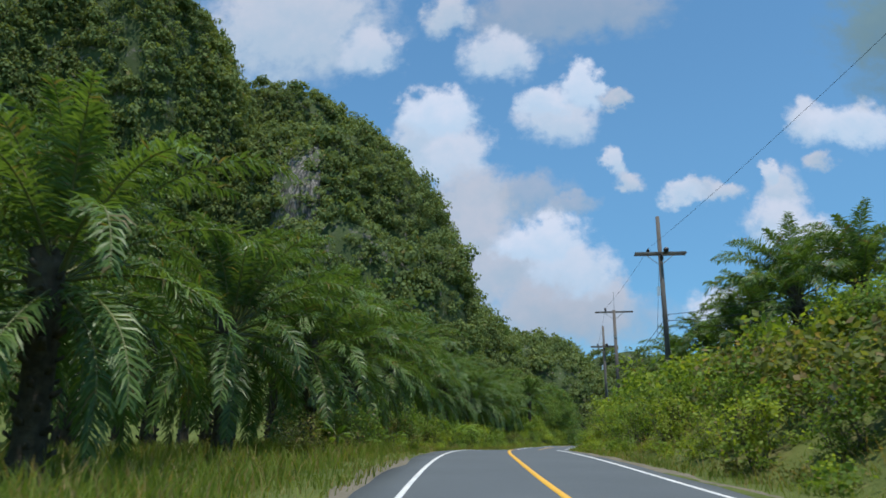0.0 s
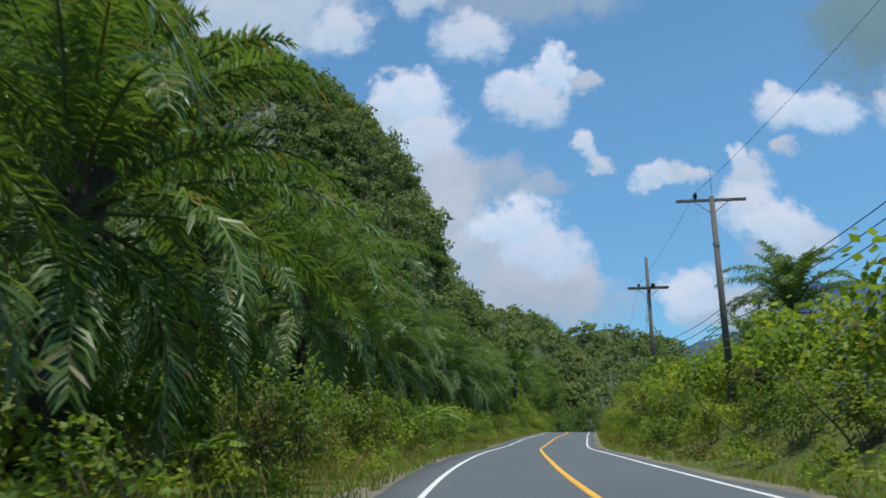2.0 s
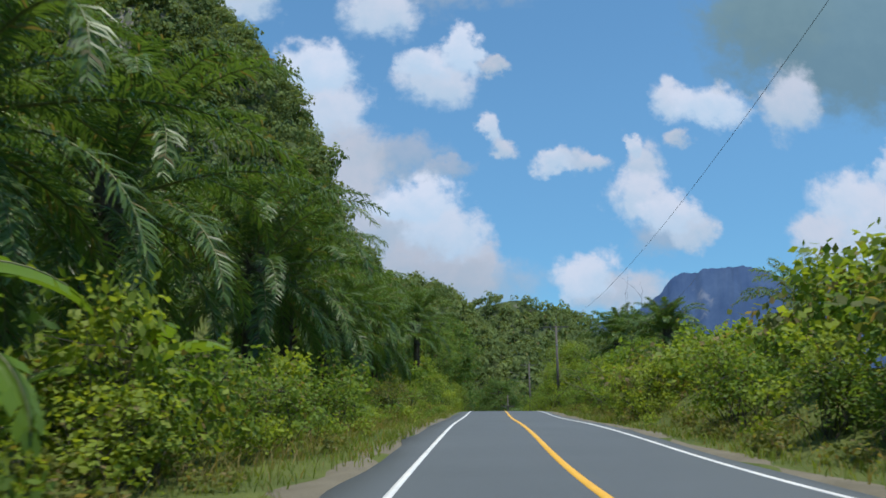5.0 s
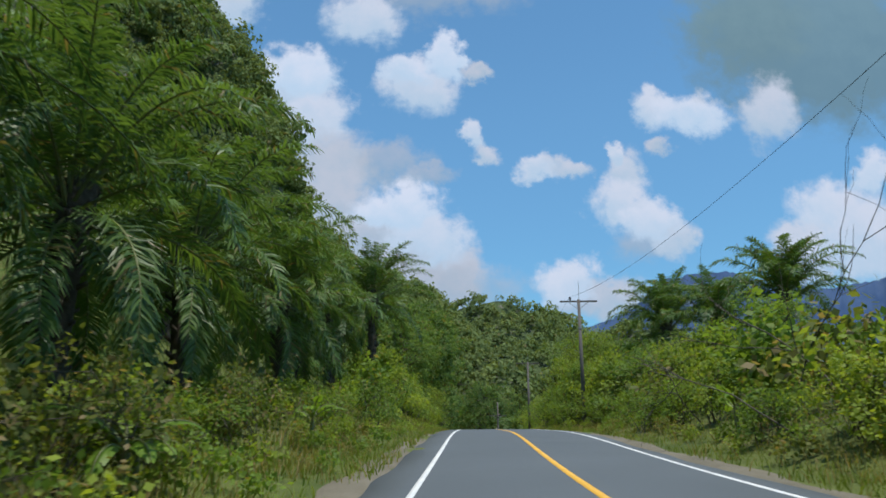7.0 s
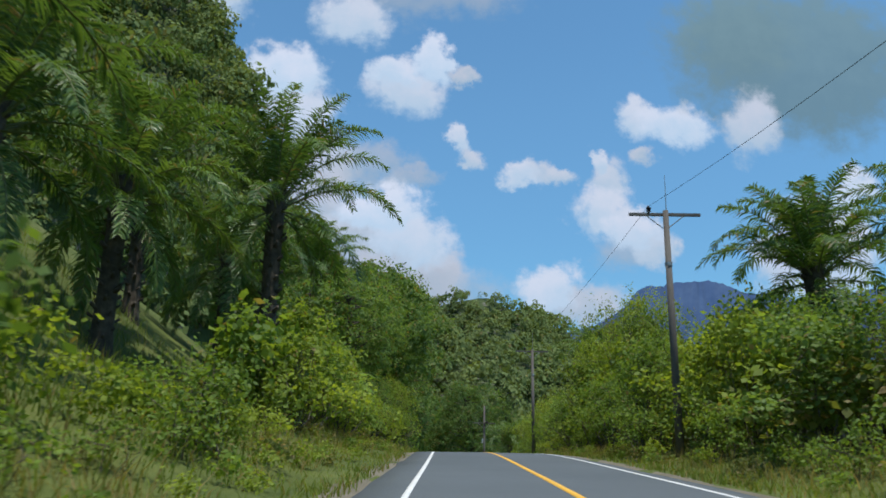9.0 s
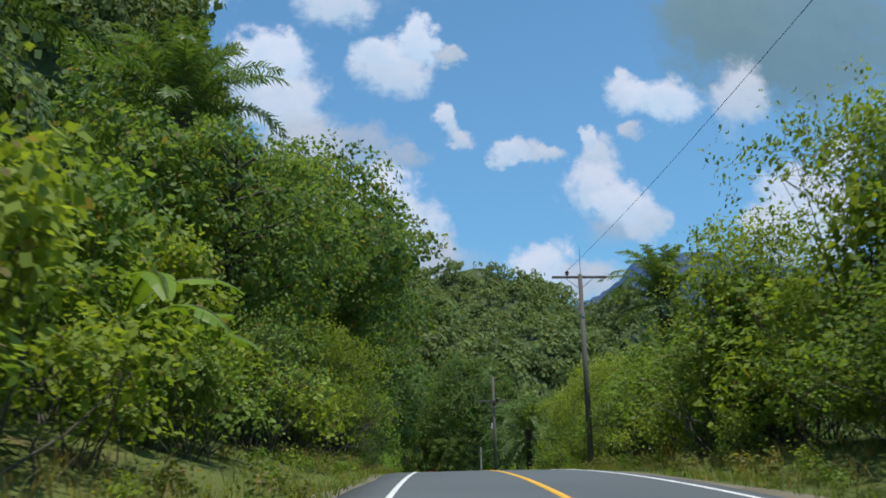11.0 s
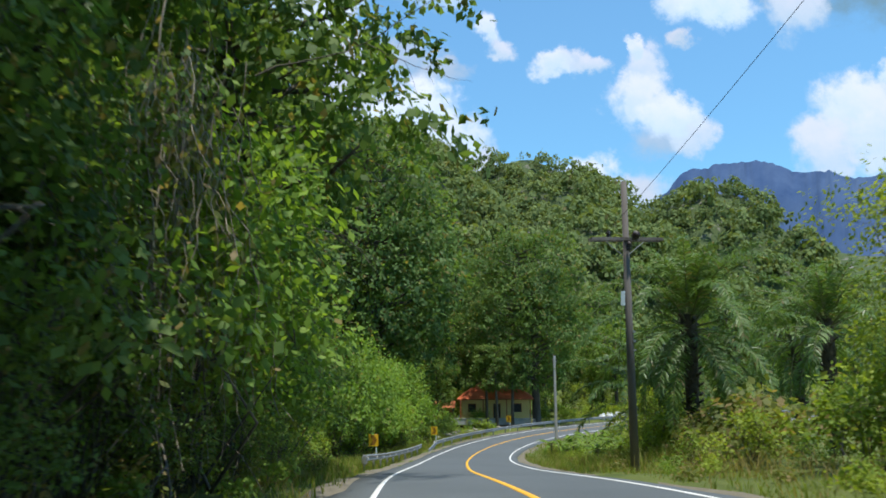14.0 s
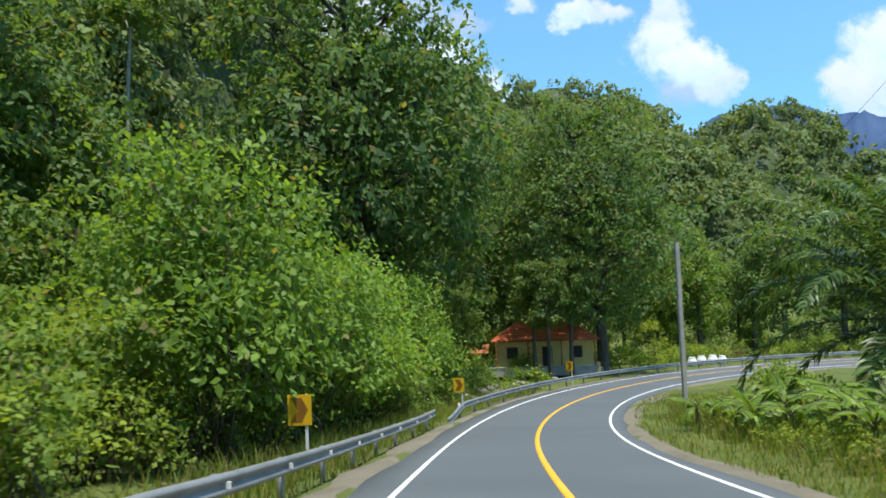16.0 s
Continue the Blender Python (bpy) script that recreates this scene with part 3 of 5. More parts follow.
# ---------------------------------------------------------------- far mountain
def far_mountain():
    az = np.radians(np.linspace(17, 62, 180))
    # crest: degrees of azimuth, height
    crest = np.interp(np.degrees(az), [18, 21.6, 24.2, 25.2, 26.2, 27.2, 27.8, 28.6, 29.4, 30.2, 31.4, 32.4, 33.6, 34.8, 35.8, 37, 39, 45, 52, 62], [330, 395, 420, 432, 462, 508, 535, 552, 552, 562, 550, 564, 558, 530, 508, 503, 480, 500, 430, 300])
    rng = np.random.default_rng(8)
    crest = crest + np.convolve(rng.normal(0, 6, 180), np.ones(5) / 5, "same") + rng.normal(0, 1.5, 180)
    rows = []
    for k, (dist, share) in enumerate(((1900, 0.0), (2150, 0.35), (2350, 0.72), (2500, 1.0), (2700, 0.7), (3000, 0.0))):
        d = dist + np.convolve(rng.normal(0, 60, 180), np.ones(9) / 9, "same")
        h = crest * share * (1 + (np.convolve(rng.normal(0, 0.08, 180), np.ones(5) / 5, "same") if 0 < share < 1 else 0))
        rows.append(np.stack([30 + np.sin(az) * d, 195 + np.cos(az) * d, h - (20 if share == 0 else 0)], -1))
    g = np.stack(rows, 0)
    i = np.arange(g.shape[0] * g.shape[1]).reshape(g.shape[:2])
    q = np.stack([i[:-1, :-1], i[:-1, 1:], i[1:, 1:], i[1:, :-1]], -1).reshape(-1, 4)
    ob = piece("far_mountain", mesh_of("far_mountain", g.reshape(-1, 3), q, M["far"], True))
    tagged(ob, "distant forested mountain beyond the valley, coloured and glowing blue for haze", "mountain", kind="structure")


far_mountain()


# ---------------------------------------------------------------- forest on the hills
def crown_shape(seed, count, low=-0.35, leaf=0.34):
    """A rough tree crown of radius 1 with a ragged outline, made of leaf sprays."""
    rng = np.random.default_rng(seed)
    lumps = sphere_ways(rng, 8, -0.2) * rng.uniform(0.3, 0.7, (8, 1)) * np.array([1.15, 1.15, 0.9])
    size = rng.uniform(0.30, 0.5, 8)
    pick = rng.integers(0, 8, count)
    out = unit(sphere_ways(rng, count, low) + 0.45 * lumps[pick])
    base = lumps[pick] + out * size[pick, None] * rng.uniform(0.65, 1.12, (count, 1))
    way = rng.normal(0, 1.0, (count, 3))
    way = unit(unit(way - out * (way * out).sum(1, keepdims=True)) + out * 0.3 - np.array([0, 0, 0.3]))
    face = unit(out + rng.normal(0, 0.18, (count, 3)) + np.array([0, 0, 0.35]))
    L = rng.uniform(0.6, 1.3, count) * leaf
    return leaves(base, way, face, L, L * 0.42)


def hill_forest():
    rng = np.random.default_rng(21)
    count = 150000
    x, y = rng.uniform(-230, 300, count), rng.uniform(150, 660, count)
    h = hill_at(x, y)
    e = 2.0
    grad = np.stack([hill_at(x + e, y) - h, hill_at(x, y + e) - h], 1) / e
    slope = np.linalg.norm(grad, axis=1)
    s, lat, z = along(x, y)
    # faces turned to the valley of the road are kept, the far sides thinned out
    to = np.stack([20 - x, 120 - y], 1)
    facing = (-(grad * to).sum(1)) / (slope * np.linalg.norm(to, axis=1) + 1e-6)
    dist = np.hypot(x - 25, y - 150)
    keep = (h > 4) & (np.abs(lat) > 30) & (rng.random(count) < np.clip(0.080 * np.sqrt(1 + 1.3 * slope ** 2), 0, 0.85) * np.where(facing > -0.15, 1, 0.02) * np.clip(330 / (dist + 60), 0.5, 1.0))
    # the bare limestone wall on the tower's valley side
    keep &= ~((np.hypot(x + 66, y - 306) < 6.0) & (h > 98) & (h < 150))
    x, y, h, grad, slope = x[keep], y[keep], h[keep], grad[keep], slope[keep]
    zz = ground_at(x, y)
    size = rng.uniform(2.6, 5.2, len(x)) * np.where(rng.random(len(x)) < 0.12, 1.4, 1.0)
    out = -unit(grad) * (np.clip(slope, 0, 1.8) * 0.25 * size)[:, None]
    x, y = x + out[:, 0], y + out[:, 1]
    pieces = []
    near = (x > -40) & (x < 95) & (y > 280) & (y < 400)
    for k in range(6):
        for close, (count_, leaf_) in enumerate(((76, 0.30), (165, 0.19))):    # fewer, larger sprays far up the valley
            v, q = crown_shape(40 + k, count_, -0.4, leaf_)
            pick = (np.arange(len(x)) % 6 == k) & (near == bool(close))
            place = np.stack([x[pick], y[pick], zz[pick] + size[pick] * 0.5], 1)
            sc = np.stack([size[pick], size[pick], size[pick] * rng.uniform(0.85, 1.4, pick.sum())], 1)
            pieces.append(repeated(v, q, place, sc, rng.uniform(0, 6.28, pick.sum())))
    v, q = joined(pieces)
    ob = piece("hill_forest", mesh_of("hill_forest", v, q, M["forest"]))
    tagged(ob, "dense forest clinging to the limestone hills, its green paled for haze", "forest", kind="stuff")


hill_forest()


def cliff():
    """The bare fluted limestone face on the tower, following the hill's side."""
    rng = np.random.default_rng(14)
    nu, nv = 44, 60
    mid, out = np.array([-66.0, 306.0]), np.array([0.30, -0.954])
    side = np.array([0.954, 0.30])
    u, v = np.meshgrid(np.linspace(-9.5, 9.5, nu), np.linspace(100, 148, nv))
    lo, hi = np.full(u.shape, -40.0), np.full(u.shape, 40.0)
    for _ in range(18):                                     # where the hill's side has this level
        m_ = (lo + hi) / 2
        z = hill_at(mid[0] + side[0] * u + out[0] * m_, mid[1] + side[1] * u + out[1] * m_)
        lo, hi = np.where(z > v, m_, lo), np.where(z > v, hi, m_)
    edge = np.clip(1.25 - (u / 9.5) ** 2 - ((v - 124) / 25) ** 2, -0.6, 1)
    flutes = 1.8 * np.abs(value_noise(u * 3 + 50, v * 0.25 + 20, 4.0, 81) - 0.5) + 0.9 * value_noise(u * 4 + 90, v * 0.8, 2.0, 82) + 1.6 * value_noise(u + 30, v, 7.0, 83)
    o = lo - 0.6 + 2.2 * edge + flutes
    x, y = mid[0] + side[0] * u + out[0] * o, mid[1] + side[1] * u + out[1] * o
    i = np.arange(nu * nv).reshape(nv, nu)
    q = np.stack([i[:-1, :-1], i[:-1, 1:], i[1:, 1:], i[1:, :-1]], -1).reshape(-1, 4)
    ob = piece("cliff", mesh_of("cliff", np.stack([x, y, v], -1).reshape(-1, 3), q, M["limestone"]))
    tagged(ob, "bare grey limestone face streaked with dark stains", "cliff", kind="structure")


cliff()


# ---------------------------------------------------------------- oil palms
def frond(rng, length, lift, count, leaf, wide, segs, arch):
    """One palm frond in the x-z plane from the origin: midrib, and drooping leaflets to both sides."""
    k_ = 14 if segs == 2 else 8
    t = np.linspace(0, 1, k_)
    ang = np.maximum(radians(lift) - radians(arch) * t ** 1.9, radians(-86))
    dx, dz = np.cos(ang), np.sin(ang)
    pts = np.zeros((k_, 3))
    pts[1:, 0] = np.cumsum((dx[1:] + dx[:-1]) / 2) * length / (k_ - 1)
    pts[1:, 2] = np.cumsum((dz[1:] + dz[:-1]) / 2) * length / (k_ - 1)
    pts[:, 1] = rng.normal(0, 0.35) * t ** 2
    rib = tube(pts, 0.05 * (1 - 0.88 * t) + 0.006, 3)
    u = np.clip(np.linspace(0.15, 1.0, count) + rng.normal(0, 0.004, count), 0.1, 1)
    base = np.stack([np.interp(u, t, pts[:, i]) for i in range(3)], 1)
    a = np.interp(u, t, ang)
    way = np.stack([np.cos(a), 0 * a, np.sin(a)], 1)
    nrm = np.stack([-np.sin(a), 0 * a, np.cos(a)], 1)
    sag = np.array([0, 0, -1.0])
    blades = []
    for sgn in (-1, 1):
        side = np.array([0, sgn, 0.0])
        out = unit(side * 0.85 + way * (0.30 + 0.5 * u[:, None] + rng.uniform(-0.15, 0.15, (count, 1))) + nrm * rng.choice([-0.1, 0.25, 0.6], (count, 1)))
        L = leaf * np.sin(np.pi * np.clip(0.14 + 0.78 * u, 0, 1)) ** 0.7 * rng.uniform(0.8, 1.12, count)
        fall = rng.uniform(0.2, 0.95, (count, 1))
        bent = unit(out * 0.7 + sag * fall)
        wv = unit(np.cross(out, nrm) + nrm * rng.normal(0, 0.35, (count, 1))) * wide
        p0, p1 = base, base + out * (L * 0.5)[:, None] + sag * (L * 0.07)[:, None]
        p2 = p1 + bent * (L * 0.5)[:, None]
        if segs == 2:
            v = np.stack([p0 - wv * 0.6, p0 + wv * 0.6, p1 + wv, p1 - wv, p2 + wv * 0.12, p2 - wv * 0.12], 1).reshape(-1, 3)
            k = np.arange(count)[:, None] * 6
            q = np.concatenate([k + [0, 1, 2, 3], k + [3, 2, 4, 5]])
        else:
            v = np.stack([p0, p1 + wv, p2, p1 - wv], 1).reshape(-1, 3)
            q = np.arange(count * 4).reshape(-1, 4)
        blades.append((v, q))
    return rib, joined(blades)


def palm_shape(seed, trunk, fronds, count, wide, segs, length=6.0, skirt=0.22):
    """Trunk, midribs and leaflets of an oil palm; skirt: the share of old fronds that hang round the trunk."""
    rng = np.random.default_rng(seed)
    ribs, blades = [], []
    for k in range(fronds):
        f = k / (fronds - 1)
        g = (f - 1 + skirt) / skirt                         # above 0: an old, hanging frond
        if g < 0:
            e = f / (1 - skirt)
            lift, bow = 83 - 55 * e ** 1.2, 62 + 44 * e
        else:
            lift, bow = 18 - 62 * g, 80 - 10 * g
        ln = length * rng.uniform(0.85, 1.08) * (0.66 + 0.34 * min(1, f * 3)) * (1 - 0.25 * max(0, g))
        rib, blade = frond(rng, ln, lift + rng.normal(0, 5), count, 0.84, wide, segs, bow + rng.normal(0, 9))
        turn = k * 2.39996 + rng.normal(0, 0.14)
        c, s = np.cos(turn), np.sin(turn)
        for src, dst in ((rib, ribs), (blade, blades)):
            v = src[0]
            v2 = np.stack([v[:, 0] * c - v[:, 1] * s + 0.22 * c, v[:, 0] * s + v[:, 1] * c + 0.22 * s, v[:, 2] + trunk - 1.1 * f], 1)
            dst.append((v2, src[1]))
    z = np.linspace(-0.4, trunk, 14)
    bend = rng.normal(0, 0.12, 2)
    pts = np.stack([bend[0] * (z / trunk) ** 2, bend[1] * (z / trunk) ** 2, z], 1)
    pieces = [tube(pts, 0.34 + 0.12 * np.exp(-z) + 0.10 * (z / trunk) ** 3, 10)]
    # stubs of cut fronds in spirals
    box_v = np.array([[x, y, zz] for x in (0, 0.30) for y in (-0.10, 0.10) for zz in (0, 0.12)], float)
    box_v[4:, 1] *= 0.6
    box_v[4:, 2] += 0.20
    box_q = np.array([[0, 1, 3, 2], [4, 6, 7, 5], [0, 4, 5, 1], [2, 3, 7, 6], [1, 5, 7, 3], [0, 2, 6, 4]])
    m_ = int(trunk * 9)
    zs = np.linspace(0.2, trunk - 0.2, m_)
    a = np.arange(m_) * 2.39996
    pl = np.stack([np.cos(a) * 0.28 + bend[0] * (zs / trunk) ** 2, np.sin(a) * 0.28 + bend[1] * (zs / trunk) ** 2, zs], 1)
    pieces.append(repeated(box_v, box_q, pl, rng.uniform(0.6, 1.1, m_), a))
    return joined(pieces), joined(ribs), joined(blades)


PALM_LABEL = "oil palm with arching feathery fronds and a stubby dark trunk"


def palm_template(seed, trunk, fronds, count, wide, segs, length=6.0, skirt=0.22):
    body, ribs, blades = palm_shape(seed, trunk, fronds, count, wide, segs, length, skirt)
    root = new("oil_palm")
    tagged(root, PALM_LABEL, "palm tree", "oil palms beside the road")
    piece("trunk", mesh_of("trunk", *body, M["palm_bark"]), root)
    crown = piece("crown", mesh_of("crown", *blades, M["palm"]), root, "green feathery fronds")
    piece("frond_core", mesh_of("frond_core", *ribs, M["rachis"]), crown)
    return root


used_templates = set()


def put(template, x, y, z, turn=0.0, scale=1.0, tilt=(0.0, 0.0)):
    """Places the template itself the first time, copies after that."""
    m = Matrix.Translation((x, y, z)) @ Matrix.Rotation(turn, 4, "Z") @ Euler((tilt[0], tilt[1], 0)).to_matrix().to_4x4()
    if template.name not in used_templates:
        used_templates.add(template.name)
        ob = template
        ob.matrix_basis = m
    else:
        ob = copy_thing(template, m)
    ob.scale = (scale, scale, scale) if isinstance(scale, (int, float)) else scale
    return ob


def put_road(template, s, lat, turn=0.0, scale=1.0, sink=0.0, tilt=(0.0, 0.0)):
    p = road_at(s, lat)
    z = float(ground_at(np.array([p[0]]), np.array([p[1]]))[0])
    return put(template, p[0], p[1], z - sink, turn, scale, tilt)


PALMS_NEAR = [palm_template(11, 5.6, 46, 82, 0.031, 2, 6.0, 0.36), palm_template(12, 7.4, 48, 86, 0.031, 2, 6.7, 0.38), palm_template(13, 9.5, 38, 78, 0.032, 2, 6.2, 0.2), palm_template(17, 7.2, 40, 70, 0.034, 2, 5.0, 0.25),
              palm_template(18, 12.4, 38, 66, 0.034, 2, 5.0), palm_template(19, 4.6, 46, 84, 0.044, 2, 7.6, 0.26), palm_template(20, 6.6, 40, 78, 0.032, 2, 5.8, 0.2)]
PALMS_FAR = [palm_template(14, 5.6, 38, 40, 0.050, 1, 5.8, 0.34), palm_template(15, 8.2, 36, 38, 0.050, 1, 5.2, 0.3), palm_template(16, 6.8, 38, 40, 0.050, 1, 5.5, 0.34)]
rng = np.random.default_rng(5)
for row, lat0 in enumerate((-10.3, -19.0, -28.0, -37.5)):
    for k, s in enumerate(np.arange(10 if row else 17, (140, 142, 130, 80)[row], 8.6)):
        kind = PALMS_NEAR[1 if 44 < s < 112 else 0] if row == 0 else PALMS_FAR[int(rng.integers(0, 3)) if s > 50 else 0]
        put_road(kind, s + rng.normal(0, 0.7) + 4.3 * (row % 2), lat0 - (1.2 if row == 0 and s > 62 else 0.0) + rng.normal(0, 0.6), rng.uniform(0, 6.28), rng.uniform(0.9, 1.08))
# single palms
for s, lat, kind, size in ((164, -9.9, PALMS_NEAR[2], 1.0), (159, -14.6, PALMS_NEAR[6], 1.0), (149.5, -13.8, PALMS_NEAR[6], 0.95), (155, -21, PALMS_FAR[1], 1.0), (168, -17.5, PALMS_FAR[1], 1.0), (192, -12.8, PALMS_NEAR[4], 1.02), (178, -16, PALMS_NEAR[1], 1.0),
                           (29, 13.5, PALMS_NEAR[3], 0.72), (39, 11.6, PALMS_NEAR[3], 0.55), (47, 12.0, PALMS_NEAR[3], 0.6), (38, 14.5, PALMS_NEAR[3], 0.9), (53, 17, PALMS_NEAR[3], 1.0), (74, 14.5, PALMS_NEAR[3], 0.9),
                           (92, 16, PALMS_FAR[2], 0.8), (144, 15.2, PALMS_NEAR[3], 0.88), (156, 15.5, PALMS_NEAR[3], 0.95), (166, 14.7, PALMS_NEAR[3], 1.12),
                           (119, 18, PALMS_FAR[0], 0.9), (214, 15.4, PALMS_NEAR[4], 1.0),
                           (222, 19, PALMS_FAR[1], 1.0), (242, 10.4, PALMS_NEAR[1], 0.88), (251, 21, PALMS_FAR[1], 1.0), (266, 13.6, PALMS_NEAR[5], 1.02),
                           (262, 23, PALMS_FAR[1], 1.0), (275, 17, PALMS_FAR[2], 1.0), (290, 20, PALMS_FAR[0], 1.0)):
    put_road(kind, s, lat, rng.uniform(0, 6.28), size)


# ---------------------------------------------------------------- shrubs and trees
def bush_shape(seed, radius, tall, lumps, tips, per, leaf, wide, low=-0.25):
    """Stems and leaves of a bush: leaves in sprays on the skin of several lumps."""
    rng = np.random.default_rng(seed)
    c = np.stack([rng.normal(0, 0.45, lumps) * radius, rng.normal(0, 0.45, lumps) * radius, rng.uniform(0.25, 0.85, lumps) * tall], 1)
    c[:, :2] *= (1.1 - 0.6 * c[:, 2:3] / tall)
    size = rng.uniform(0.24, 0.46, lumps) * min(radius, tall)
    pick = rng.integers(0, lumps, tips)
    out = sphere_ways(rng, tips, low)
    tip = c[pick] + out * size[pick, None] * rng.uniform(0.7, 1.15, (tips, 1))
    tip[:, 2] = np.maximum(tip[:, 2], 0.05)
    base = np.repeat(tip, per, 0) + rng.normal(0, leaf * 0.9, (tips * per, 3))
    o = np.repeat(out, per, 0)
    way = unit(o * 0.45 + rng.normal(0, 0.6, o.shape) - np.array([0, 0, 0.35]))
    face = unit(o * 0.8 + rng.normal(0, 0.35, o.shape) + np.array([0, 0, 0.7]))
    L = rng.uniform(0.6, 1.25, len(base)) * leaf
    stems = []
    for k in range(lumps):
        a = np.array([rng.normal(0, 0.12) * radius, rng.normal(0, 0.12) * radius, -0.15])
        b = c[k]
        mid = (a + b) / 2 + rng.normal(0, 0.08, 3) * radius
        stems.append(tube([a, mid, b], [0.014 * tall ** 0.5, 0.009 * tall ** 0.5, 0.005], 5))
    for k in range(lumps * 4):
        a = c[rng.integers(0, lumps)]
        b = tip[rng.integers(0, tips)]
        if np.linalg.norm(a - b) < 0.7 * max(radius, tall):
            stems.append(tube([a, (a + b) / 2 + rng.normal(0, 0.04, 3) * radius, b], [0.008, 0.006, 0.003], 3))
    return joined(stems), leaves(base, way, face, L, L * wide, 0.3, 0.2)


def bush_template(name, label, category, group, mat, *args):
    stems, foliage = bush_shape(*args)
    root = new(name)
    tagged(root, label, category, group)
    piece("branchwork", mesh_of("branchwork", *stems, M["twig"]), root)
    piece("foliage", mesh_of("foliage", *foliage, M[mat]), root)
    return root


SHRUBS = "roadside shrubs"
LOW = [bush_template("shrub", "low leafy green roadside shrub", "shrub", SHRUBS, "shrub", 31, 1.0, 1.2, 7, 85, 7, 0.105, 0.33),
       bush_template("shrub", "low bright yellow-green leafy shrub", "shrub", SHRUBS, "shrub_bright", 32, 1.1, 1.4, 7, 85, 7, 0.13, 0.34),
       bush_template("shrub", "half-dry brownish tangled shrub", "shrub", SHRUBS, "shrub_dry", 33, 1.1, 1.1, 7, 80, 7, 0.10, 0.28)]
MID = [bush_template("shrub", "dense leafy green shrub beside the road", "shrub", SHRUBS, "shrub", 34, 1.8, 2.6, 12, 190, 8, 0.13, 0.34),
       bush_template("shrub", "dense bright green shrub beside the road", "shrub", SHRUBS, "shrub_bright", 35, 1.7, 2.4, 12, 180, 8, 0.14, 0.36),
       bush_template("shrub", "tangled dull green shrub with dry twigs", "shrub", SHRUBS, "shrub_dry", 36, 1.8, 2.3, 12, 170, 8, 0.12, 0.30)]
HIGH = [bush_template("tall_shrub", "tall leafy green shrub overgrown with creepers", "shrub", SHRUBS, "shrub", 37, 2.6, 5.2, 22, 400, 8, 0.155, 0.34),
        bush_template("tall_shrub", "tall bright green leafy shrub in the sun", "shrub", SHRUBS, "shrub_bright", 38, 2.5, 5.0, 22, 390, 8, 0.16, 0.36),
        bush_template("tall_shrub", "tall dark green creeper-covered shrub", "shrub", SHRUBS, "tree", 39, 2.6, 5.4, 22, 400, 8, 0.155, 0.34)]

BIG = [bush_template("tall_shrub", "bushy bright green tree-like shrub, leafy to the ground", "shrub", SHRUBS, "shrub_bright", 44, 3.5, 7.8, 38, 1050, 10, 0.15, 0.32),
       bush_template("tall_shrub", "bushy fresh green tree-like shrub with drooping leaves", "shrub", SHRUBS, "fresh", 45, 3.6, 7.6, 40, 1000, 8, 0.24, 0.29),
       bush_template("tall_shrub", "tall dark green shrub hung with creepers, leafy to the ground", "shrub", SHRUBS, "tree", 46, 3.4, 8.2, 36, 900, 8, 0.19, 0.32)]

# stretches of growth: from s, to s, lat, spacing, kinds, size; the hind rows are thickets
STRETCHES = [
    # left of the road
    (24, 58, -7.4, 3.0, [LOW[2], MID[2]], 0.9), (34, 112, -7.0, 2.4, LOW + MID[:1], 0.95), (60, 90, -7.2, 2.8, MID[:2], 0.95),
    (112, 146, -7.1, 2.4, LOW + MID[:1] + MID[2:], 0.8), (146, 158, -7.4, 2.4, LOW[:2], 1.1), (158, 190, -7.6, 2.6, MID[:2], 1.2), (186, 236, -8.2, 2.8, HIGH, 0.95),
    (240, 272, -9.0, 2.6, MID[:2], 1.1), (188, 236, -6.5, 2.0, LOW[2:], 0.75), (276, 300, -7.4, 3.0, LOW, 0.9),
    # right of the road
    (2, 112, 6.6, 2.4, LOW + MID[:2], 0.95), (112, 168, 7.0, 2.5, MID[:2] + LOW[:1], 0.95), (166, 216, 7.6, 2.7, MID[:2] + HIGH[:1], 1.0),
    (214, 240, 8.6, 2.6, LOW + MID, 1.0), (183, 194, 10.4, 4.2, BIG[:1], 1.0), (195, 222, 10.6, 3.8, BIG[:1], 0.84), (138, 182, 11.0, 4.4, HIGH, 0.95), (259, 288, -9.7, 4.2, BIG[1:2], 1.05), (274, 292, -8.0, 3.2, MID[:2], 1.1), (243, 275, 9.6, 2.0, LOW[:2], 1.0), (246, 276, 7.4, 1.5, LOW[1:2], 0.8), (203, 229, -6.5, 1.9, HIGH[2:], 0.42)]
